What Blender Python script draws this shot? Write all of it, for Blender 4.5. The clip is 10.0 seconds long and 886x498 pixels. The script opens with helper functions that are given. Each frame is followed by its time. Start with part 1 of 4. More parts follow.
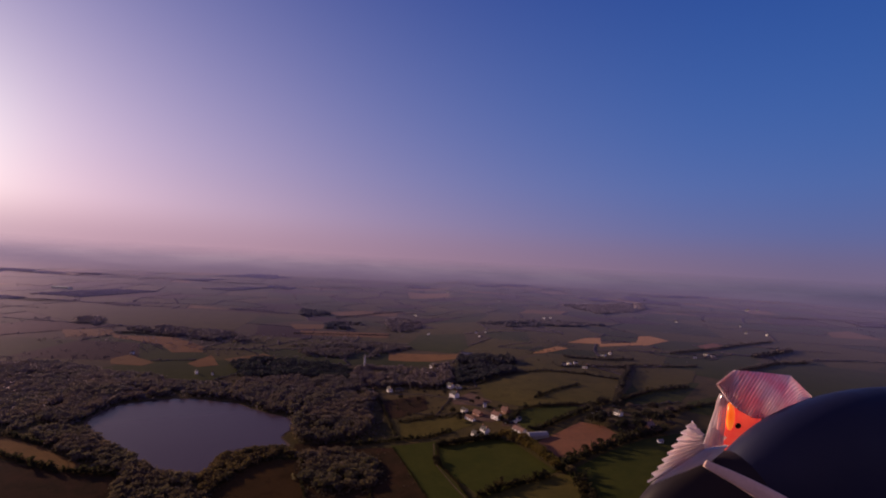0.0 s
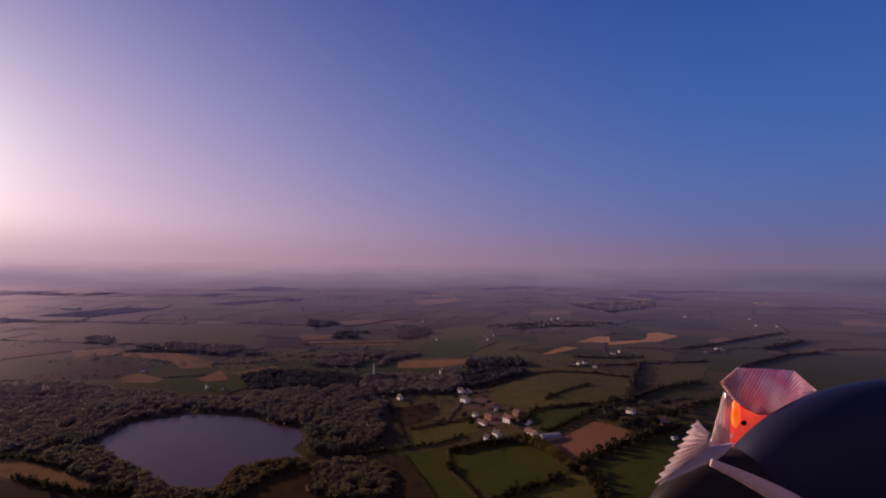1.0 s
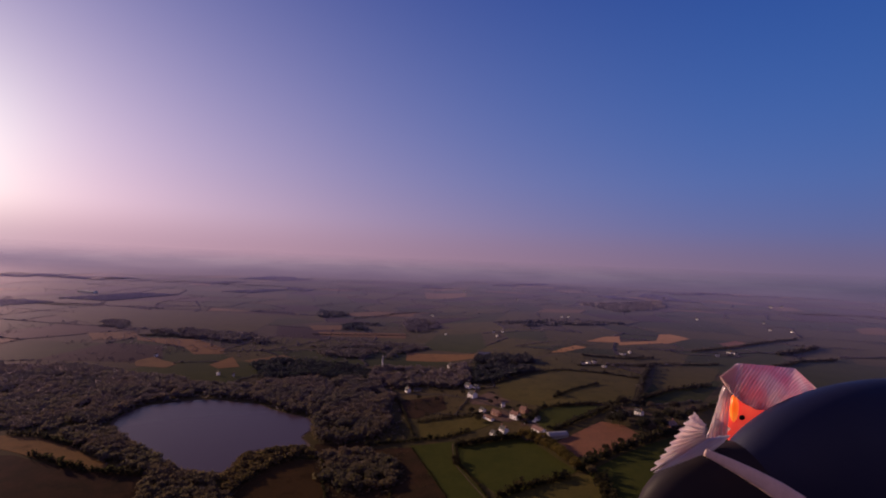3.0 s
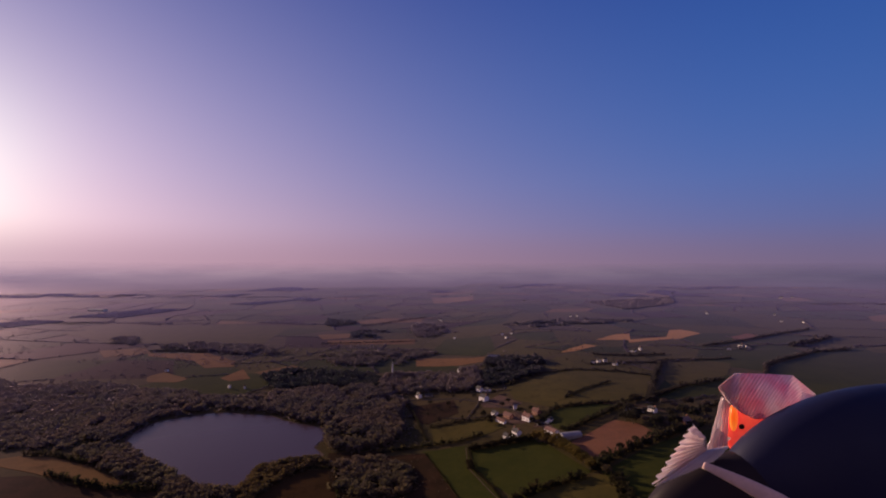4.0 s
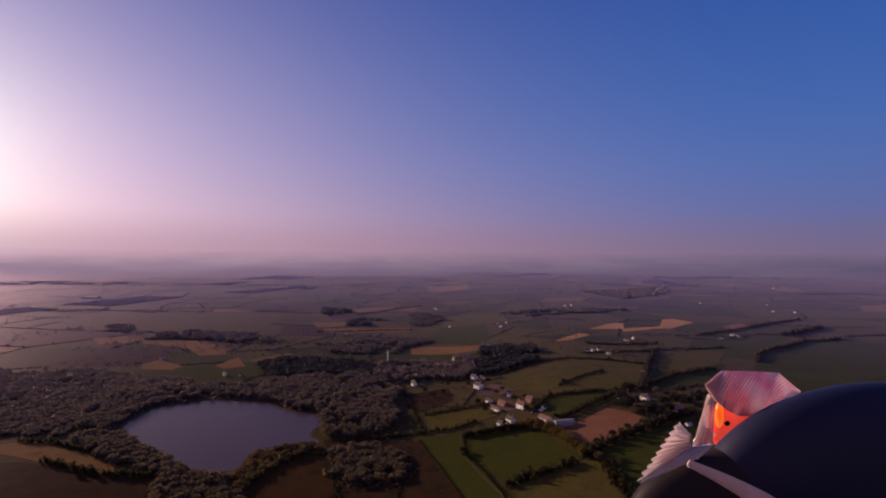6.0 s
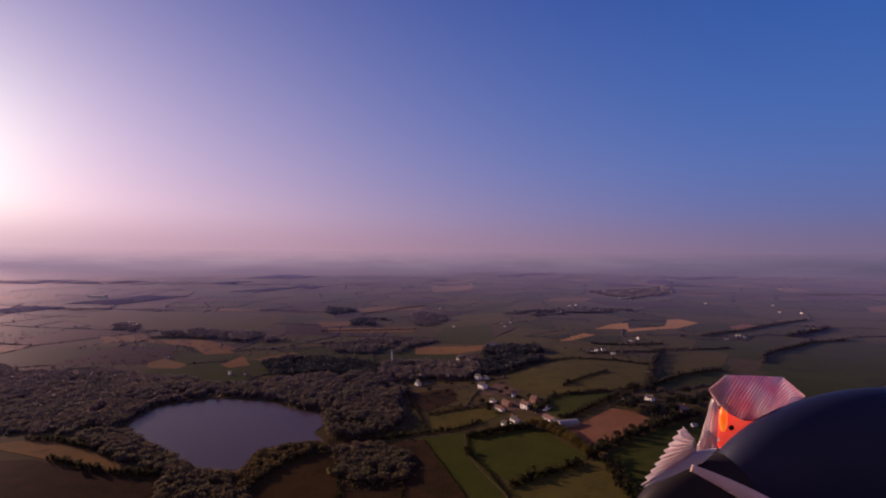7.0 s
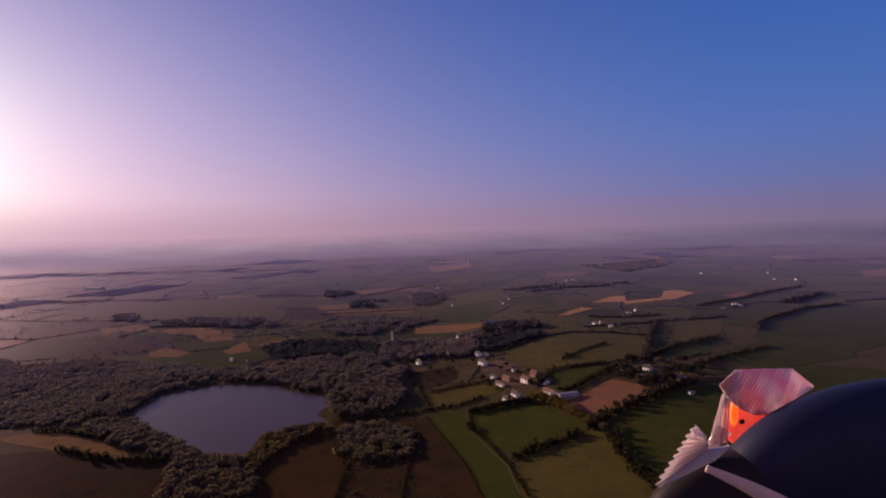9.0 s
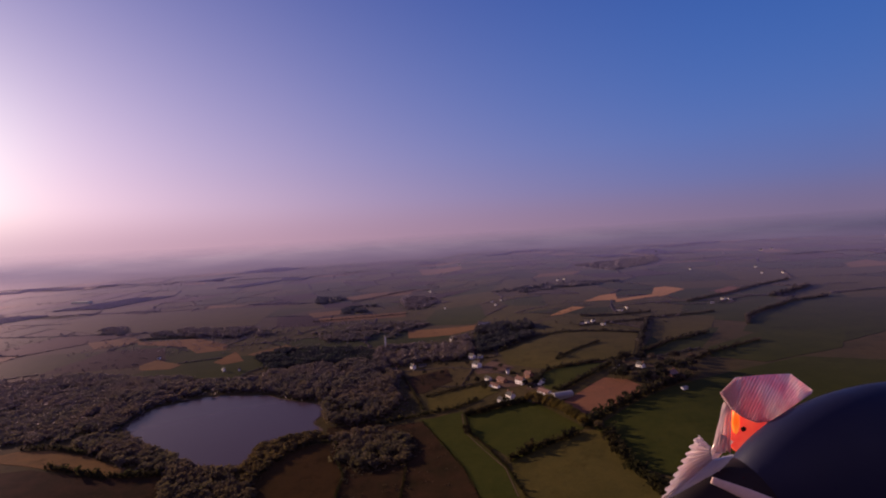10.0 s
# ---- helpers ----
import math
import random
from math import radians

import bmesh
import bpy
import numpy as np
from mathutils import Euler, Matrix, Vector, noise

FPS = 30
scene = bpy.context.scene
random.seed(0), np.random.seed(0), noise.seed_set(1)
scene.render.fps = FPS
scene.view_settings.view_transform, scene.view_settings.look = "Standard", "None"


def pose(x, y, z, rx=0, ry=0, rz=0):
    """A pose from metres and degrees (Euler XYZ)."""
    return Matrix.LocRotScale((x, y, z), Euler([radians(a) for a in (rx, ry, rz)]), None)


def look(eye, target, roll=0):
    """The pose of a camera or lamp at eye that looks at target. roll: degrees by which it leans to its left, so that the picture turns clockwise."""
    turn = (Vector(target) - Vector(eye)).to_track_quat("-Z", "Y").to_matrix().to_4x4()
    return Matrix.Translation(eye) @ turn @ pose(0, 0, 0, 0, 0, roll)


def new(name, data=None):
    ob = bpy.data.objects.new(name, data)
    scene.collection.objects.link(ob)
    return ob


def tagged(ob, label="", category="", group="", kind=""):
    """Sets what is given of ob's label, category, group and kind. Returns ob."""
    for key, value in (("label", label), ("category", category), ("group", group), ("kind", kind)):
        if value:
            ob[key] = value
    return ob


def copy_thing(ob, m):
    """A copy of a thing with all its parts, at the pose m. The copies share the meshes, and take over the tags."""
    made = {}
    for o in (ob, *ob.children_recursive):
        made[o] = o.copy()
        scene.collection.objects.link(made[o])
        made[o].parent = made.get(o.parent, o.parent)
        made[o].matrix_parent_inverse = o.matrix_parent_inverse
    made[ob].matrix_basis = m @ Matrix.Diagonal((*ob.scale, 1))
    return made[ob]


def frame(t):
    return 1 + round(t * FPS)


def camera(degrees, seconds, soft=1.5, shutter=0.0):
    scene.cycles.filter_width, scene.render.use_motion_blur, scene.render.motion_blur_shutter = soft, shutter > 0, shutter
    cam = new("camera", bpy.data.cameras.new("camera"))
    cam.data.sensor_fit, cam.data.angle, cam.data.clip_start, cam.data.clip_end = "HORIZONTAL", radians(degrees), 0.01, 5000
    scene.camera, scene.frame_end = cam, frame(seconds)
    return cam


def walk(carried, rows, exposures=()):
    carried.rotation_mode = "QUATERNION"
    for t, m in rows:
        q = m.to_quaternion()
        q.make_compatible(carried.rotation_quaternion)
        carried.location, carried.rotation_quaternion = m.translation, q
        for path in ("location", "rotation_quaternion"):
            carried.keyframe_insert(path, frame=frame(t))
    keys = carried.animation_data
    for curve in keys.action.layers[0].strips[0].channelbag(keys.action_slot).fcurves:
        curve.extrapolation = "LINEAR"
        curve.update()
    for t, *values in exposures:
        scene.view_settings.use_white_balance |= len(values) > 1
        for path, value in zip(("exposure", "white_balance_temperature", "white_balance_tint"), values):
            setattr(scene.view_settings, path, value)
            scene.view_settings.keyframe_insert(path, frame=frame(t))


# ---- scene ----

# ---------------------------------------------------------------- camera
cam = camera(85.4, 10.0, soft=2.0)
walk(cam, [
    (0.0, pose(2.4327, 74.6166, 154.3708, 91.45, -3.24, -0.55)),
    (0.5, pose(2.4391, 74.6072, 154.3737, 91.64, -2.06, -0.03)),
    (1.0, pose(2.4355, 74.6063, 154.3780, 92.02, -0.76, 0.03)),
    (1.5, pose(2.4396, 74.6039, 154.3781, 92.45, -0.30, -0.09)),
    (2.0, pose(2.4357, 74.6080, 154.3668, 92.34, -2.17, 0.16)),
    (3.5, pose(2.4448, 74.5828, 154.3811, 91.09, -1.71, 2.18)),
    (4.0, pose(2.4477, 74.5774, 154.3933, 91.83, -0.09, 2.06)),
    (4.5, pose(2.4440, 74.5801, 154.3944, 90.88, -0.34, 2.20)),
    (5.0, pose(2.4328, 74.6015, 154.3869, 90.22, -2.23, 0.86)),
    (5.5, pose(2.4537, 74.5874, 154.3951, 90.51, -0.79, 0.93)),
    (7.0, pose(2.4532, 74.5744, 154.4080, 90.47, -0.44, 2.03)),
    (7.5, pose(2.4429, 74.5779, 154.4126, 89.71, -0.31, 2.24)),
    (8.0, pose(2.4460, 74.5781, 154.4260, 89.29, 1.19, 1.72)),
    (8.5, pose(2.4456, 74.5768, 154.4306, 88.80, 0.92, 1.93)),
    (9.0, pose(2.4417, 74.5814, 154.4374, 88.02, 1.61, 1.55)),
    (9.5, pose(2.4412, 74.5866, 154.4197, 88.96, 1.77, 1.24)),
    (10.0, pose(2.4350, 74.5856, 154.4522, 88.36, 3.20, 0.41)),
], exposures=[(0.0, 0.17), (4.5, 0.21), (10.0, 0.37)])

# ---------------------------------------------------------------- world and sun
SUN_TURN, SUN_HIGH = 55.0, 12.0      # degrees to the left of the +y axis, degrees above the horizon
SUN_WAY = Vector((-math.sin(radians(SUN_TURN)) * math.cos(radians(SUN_HIGH)),
                  math.cos(radians(SUN_TURN)) * math.cos(radians(SUN_HIGH)), math.sin(radians(SUN_HIGH))))


class Nodes:
    """A node tree that is written like arithmetic."""

    def __init__(self, tree):
        self.tree = tree
        tree.nodes.clear()

    def add(self, kind):
        return self.tree.nodes.new(kind)

    def put(self, socket, value):
        if isinstance(value, bpy.types.NodeSocket):
            self.tree.links.new(value, socket)
        elif value is not None:
            socket.default_value = value

    def math(self, op, a, b=None, c=None, clamp=False):
        node = self.add("ShaderNodeMath")
        node.operation, node.use_clamp = op, clamp
        for socket, value in zip(node.inputs, (a, b, c)):
            self.put(socket, value)
        return node.outputs[0]

    def vmath(self, op, a, b=None, out=0):
        node = self.add("ShaderNodeVectorMath")
        node.operation = op
        for socket, value in zip(node.inputs, (a, b)):
            self.put(socket, value)
        return node.outputs[out]

    def mix(self, fac, a, b, blend="MIX"):
        node = self.add("ShaderNodeMix")
        node.data_type, node.blend_type = "RGBA", blend
        self.put(node.inputs[0], fac)
        self.put(node.inputs[6], a)
        self.put(node.inputs[7], b)
        return node.outputs[2]

    def noise(self, scale, detail=4.0, rough=0.6, vector=None):
        node = self.add("ShaderNodeTexNoise")
        self.put(node.inputs["Scale"], scale)
        self.put(node.inputs["Detail"], detail)
        self.put(node.inputs["Roughness"], rough)
        if vector is not None:
            self.put(node.inputs["Vector"], vector)
        return node.outputs["Fac"]

    def span(self, value, low, high, to_low=0.0, to_high=1.0):
        node = self.add("ShaderNodeMapRange")
        for socket, v in zip(node.inputs, (value, low, high, to_low, to_high)):
            self.put(socket, v)
        return node.outputs[0]


def col(r, g, b):
    return (r, g, b, 1.0)


def make_world():
    world = bpy.data.worlds.new("evening_sky")
    world.use_nodes = True
    n = Nodes(world.node_tree)
    way = n.add("ShaderNodeTexCoord").outputs["Generated"]
    parts = n.add("ShaderNodeSeparateXYZ")
    n.put(parts.inputs[0], way)
    up = n.math("MAXIMUM", parts.outputs[2], 0.0)
    depth = n.span(parts.outputs[0], -0.3, 0.45, 0.19, 0.115)
    low = n.math("EXPONENT", n.math("MULTIPLY", n.math("DIVIDE", up, depth), -1.0))       # the hazy band near the horizon
    gap = n.math("ARCCOSINE", n.vmath("DOT_PRODUCT", way, SUN_GLOW, 1))
    glow = n.math("EXPONENT", n.math("MULTIPLY", gap, -1 / radians(21)))
    glow = n.math("MULTIPLY", glow, n.span(up, 0.1, 0.5, 1.0, 0.32))
    haze = n.mix(n.span(parts.outputs[0], -0.35, 0.62), col(0.305, 0.185, 0.264), col(0.150, 0.110, 0.192))
    blue = n.mix(n.span(up, 0.16, 0.50), col(0.026, 0.112, 0.375), col(0.012, 0.058, 0.270))
    sky = n.mix(low, blue, haze)
    high = n.add("ShaderNodeMapRange")
    high.interpolation_type = "SMOOTHSTEP"
    for socket, value in zip(high.inputs, (parts.outputs[2], 0.48, 0.85, 0.0, 0.8)):
        n.put(socket, value)
    sky = n.mix(high.outputs[0], sky, col(0.060, 0.048, 0.110))            # dull violet overhead
    behind = n.math("MULTIPLY", parts.outputs[1], -1.0, clamp=True)
    sky = n.mix(n.math("MULTIPLY", behind, 0.75), sky, col(0.270, 0.165, 0.200))   # dusk rising opposite the sun
    sky = n.mix(1.0, sky, n.mix(glow, col(0, 0, 0), col(0.81, 0.535, 0.535)), "ADD")
    core = n.math("EXPONENT", n.math("MULTIPLY", n.math("POWER", n.math("DIVIDE", gap, radians(8.5)), 2.0), -1.0))
    sky = n.mix(1.0, sky, n.mix(core, col(0, 0, 0), col(0.06, 0.24, 0.12)), "ADD")
    nishita = n.add("ShaderNodeTexSky")
    nishita.sky_type, nishita.sun_disc, nishita.dust_density = "NISHITA", False, 4.0
    nishita.sun_elevation, nishita.sun_rotation = radians(SUN_HIGH), radians(-SUN_TURN)
    sky = n.mix(1.0, sky, n.mix(0.003, col(0, 0, 0), nishita.outputs[0]), "ADD")
    bank = n.add("ShaderNodeMapRange")                                     # dust lying along the horizon dims the glow
    bank.interpolation_type = "SMOOTHSTEP"
    for socket, value in zip(bank.inputs, (up, 0.085, 0.0, 0.0, 0.5)):
        n.put(socket, value)
    sky = n.mix(bank.outputs[0], sky, haze)
    back = n.add("ShaderNodeBackground")
    n.put(back.inputs["Color"], sky)
    n.put(back.inputs["Strength"], 1.0)
    n.put(n.add("ShaderNodeOutputWorld").inputs[0], back.outputs[0])
    scene.world = world


SUN_GLOW = (-math.sin(radians(52)) * math.cos(radians(7.5)), math.cos(radians(52)) * math.cos(radians(7.5)), math.sin(radians(7.5)))
make_world()
sun = new("sun", bpy.data.lights.new("sun", "SUN"))
sun.data.energy, sun.data.angle, sun.data.color = 5.0, radians(2.0), (1.0, 0.67, 0.47)
sun.matrix_world = look(SUN_WAY * 100, (0, 0, 0))


# ---------------------------------------------------------------- materials
def haze_gloss(n, shader, near_haze=0.03, rough=0.55):
    """Mauve gloss that imitates distance haze: faint from above, strong at a grazing angle."""
    flat = n.add("ShaderNodeCombineXYZ")
    flat.inputs[2].default_value = 1.0
    facing = n.add("ShaderNodeLayerWeight")
    facing.inputs["Blend"].default_value = 0.5
    n.put(facing.inputs["Normal"], flat.outputs[0])
    grazing = n.math("MULTIPLY", n.math("POWER", facing.outputs["Facing"], HAZE_POWER), HAZE_SHARE)
    near_share = n.math("MULTIPLY", n.math("POWER", facing.outputs["Facing"], 5.0), near_haze)
    share = n.math("ADD", grazing, near_share, clamp=True)
    gloss = n.add("ShaderNodeBsdfGlossy")
    gloss.inputs["Color"].default_value = col(0.90, 0.77, 0.97)
    gloss.inputs["Roughness"].default_value = rough
    n.put(gloss.inputs["Normal"], flat.outputs[0])
    mixed = n.add("ShaderNodeMixShader")
    n.put(mixed.inputs[0], share)
    n.put(mixed.inputs[1], shader)
    n.put(mixed.inputs[2], gloss.outputs[0])
    return mixed.outputs[0]


HAZE_SHARE, HAZE_POWER = 0.61, 13.5


def material(name):
    m = bpy.data.materials.new(name)
    m.use_nodes = True
    return m, Nodes(m.node_tree)


def finish(n, shader):
    n.put(n.add("ShaderNodeOutputMaterial").inputs[0], shader)


def place(n):
    return n.add("ShaderNodeNewGeometry").outputs["Position"]


def field_material(name, a, b, size=30.0, rows=0.0, turn=0.0, rough=0.65, near_haze=0.02):
    """Grass, stubble or soil: large stains, fine grain and, where given, faint drill rows."""
    m, n = material(name)
    here = place(n)
    big = n.noise(1.0 / size, 5.0, 0.62, here)
    fine = n.noise(0.9, 6.0, 0.7, here)
    mid = n.noise(6.0 / size, 4.0, 0.6, here)
    a, b = ([v * 0.80 for v in c] for c in (a, b))
    colour = n.mix(n.span(big, 0.32, 0.68), col(*a), col(*b))
    colour = n.mix(n.span(mid, 0.35, 0.68, 0.0, 0.4), colour, n.mix(1.0, colour, col(1.45, 1.25, 1.1), "MULTIPLY"))
    tufts = n.noise(0.055, 6.0, 0.68, here)                               # rushes, weeds and trampled ground
    colour = n.mix(n.span(tufts, 0.54, 0.70, 0.0, rough), colour, n.mix(1.0, colour, col(0.42, 0.44, 0.45), "MULTIPLY"))
    colour = n.mix(n.span(fine, 0.3, 0.7, 0.0, 0.55), colour, n.mix(1.0, colour, col(0.55, 0.55, 0.5), "MULTIPLY"))
    if rows:
        wave = n.add("ShaderNodeTexWave")
        turned = n.add("ShaderNodeVectorRotate")
        turned.rotation_type = "Z_AXIS"
        n.put(turned.inputs["Vector"], here)
        turned.inputs["Angle"].default_value = radians(turn)
        n.put(wave.inputs["Vector"], turned.outputs[0])
        wave.inputs["Scale"].default_value = rows
        wave.inputs["Distortion"].default_value = 1.5
        colour = n.mix(n.span(wave.outputs["Fac"], 0.2, 0.9, 0.0, 0.3), colour, n.mix(1.0, colour, col(1.5, 1.45, 1.4), "MULTIPLY"))
    bump = n.add("ShaderNodeBump")
    bump.inputs["Strength"].default_value, bump.inputs["Distance"].default_value = 0.6, 0.5
    n.put(bump.inputs["Height"], fine)
    base = n.add("ShaderNodeBsdfDiffuse")
    n.put(base.inputs["Color"], colour)
    n.put(base.inputs["Normal"], bump.outputs[0])
    finish(n, haze_gloss(n, base.outputs[0], near_haze))
    return m


def leaf_material(name, a, b, c, shine=0.24):
    """Leaves that let the low sun through: dull tops, glowing backs, tinted in patches and tree by tree."""
    m, n = material(name)
    geo = n.add("ShaderNodeNewGeometry")
    each = geo.outputs["Random Per Island"]
    grain = n.noise(1.6, 5.0, 0.7, geo.outputs["Position"])
    broad = n.noise(0.018, 4.0, 0.6, geo.outputs["Position"])
    crown = n.noise(0.11, 3.0, 0.55, geo.outputs["Position"])
    colour = n.mix(n.math("ADD", n.math("MULTIPLY", each, 0.45), n.span(crown, 0.35, 0.65, 0.0, 0.55)), col(*a), col(*b))
    colour = n.mix(n.span(broad, 0.42, 0.62, 0.0, 0.75), colour, col(*c))
    colour = n.mix(n.span(grain, 0.35, 0.65, 0.0, 0.5), colour, n.mix(1.0, colour, col(0.5, 0.52, 0.5), "MULTIPLY"))
    bump = n.add("ShaderNodeBump")
    bump.inputs["Strength"].default_value, bump.inputs["Distance"].default_value = 0.6, 0.4
    n.put(bump.inputs["Height"], grain)
    up = n.vmath("NORMALIZE", n.vmath("ADD", geo.outputs["Normal"], (0.0, 0.0, 0.25)))     # leaves turn their faces to the sky
    n.put(bump.inputs["Normal"], up)
    base, thin = n.add("ShaderNodeBsdfDiffuse"), n.add("ShaderNodeBsdfTranslucent")
    for node in (base, thin):
        n.put(node.inputs["Color"], colour)
        n.put(node.inputs["Normal"], bump.outputs[0])
    leaf = n.add("ShaderNodeMixShader")
    leaf.inputs[0].default_value = 0.55
    n.put(leaf.inputs[1], base.outputs[0])
    n.put(leaf.inputs[2], thin.outputs[0])
    # shine sets how much of the haze-imitating gloss veils the nearer leaves
    finish(n, haze_gloss(n, leaf.outputs[0], shine, 0.62))
    return m


def plain_material(name, a, b, rough=0.7, scale=2.0, metal=0.0, bump=0.2):
    m, n = material(name)
    tex = n.add("ShaderNodeTexCoord").outputs["Object"]
    grain = n.noise(scale, 5.0, 0.65, tex)
    stain = n.noise(scale * 0.2, 3.0, 0.6, tex)
    p = n.add("ShaderNodeBsdfPrincipled")
    n.put(p.inputs["Base Color"], n.mix(n.math("MULTIPLY", grain, n.span(stain, 0.3, 0.7, 0.3, 1.2)), col(*a), col(*b)))
    p.inputs["Roughness"].default_value, p.inputs["Metallic"].default_value = rough, metal
    bumped = n.add("ShaderNodeBump")
    bumped.inputs["Strength"].default_value, bumped.inputs["Distance"].default_value = bump, 0.02
    n.put(bumped.inputs["Height"], grain)
    n.put(p.inputs["Normal"], bumped.outputs[0])
    finish(n, p.outputs[0])
    return m


def water_material():
    m, n = material("lake_water")
    p = n.add("ShaderNodeBsdfPrincipled")
    p.inputs["Base Color"].default_value = col(0.054, 0.033, 0.042)
    p.inputs["Roughness"].default_value, p.inputs["IOR"].default_value = 0.26, 1.33
    p.inputs["Specular IOR Level"].default_value = 0.22
    bump = n.add("ShaderNodeBump")
    bump.inputs["Strength"].default_value, bump.inputs["Distance"].default_value = 0.15, 0.05
    n.put(bump.inputs["Height"], n.noise(0.8, 3.0, 0.6, place(n)))
    n.put(p.inputs["Normal"], bump.outputs[0])
    finish(n, p.outputs[0])
    return m


def distance_material():
    """The farthest ridges: evening haze painted on as glow, brighter on the sun's side."""
    m, n = material("haze_painted_ridges")
    here = n.add("ShaderNodeSeparateXYZ")
    n.put(here.inputs[0], place(n))
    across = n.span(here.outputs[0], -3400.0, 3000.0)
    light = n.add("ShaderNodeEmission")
    painted_haze = n.mix(across, col(0.42, 0.28, 0.35), col(0.078, 0.070, 0.126))
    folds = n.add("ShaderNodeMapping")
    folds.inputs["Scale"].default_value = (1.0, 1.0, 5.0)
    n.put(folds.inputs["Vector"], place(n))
    painted_haze = n.mix(n.span(n.noise(0.0022, 4.0, 0.55, folds.outputs[0]), 0.38, 0.62, 0.0, 0.5), painted_haze, n.mix(1.0, painted_haze, col(0.62, 0.62, 0.72), "MULTIPLY"))
    n.put(light.inputs["Color"], painted_haze)
    body = n.add("ShaderNodeBsdfDiffuse")
    n.put(body.inputs["Color"], n.mix(n.noise(0.004, 5.0, 0.6, place(n)), col(0.05, 0.04, 0.03), col(0.10, 0.075, 0.05)))
    mixed = n.add("ShaderNodeMixShader")
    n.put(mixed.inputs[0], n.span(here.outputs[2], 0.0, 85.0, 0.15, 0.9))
    n.put(mixed.inputs[1], haze_gloss(n, body.outputs[0]))
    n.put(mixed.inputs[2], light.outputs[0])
    fade = n.add("ShaderNodeMixShader")                     # the crests turn transparent to imitate thickening haze
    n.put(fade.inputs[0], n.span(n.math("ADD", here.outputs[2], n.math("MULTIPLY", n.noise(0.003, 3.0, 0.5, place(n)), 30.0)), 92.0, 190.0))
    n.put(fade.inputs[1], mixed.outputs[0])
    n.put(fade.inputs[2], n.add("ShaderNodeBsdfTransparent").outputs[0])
    finish(n, fade.outputs[0])
    return m


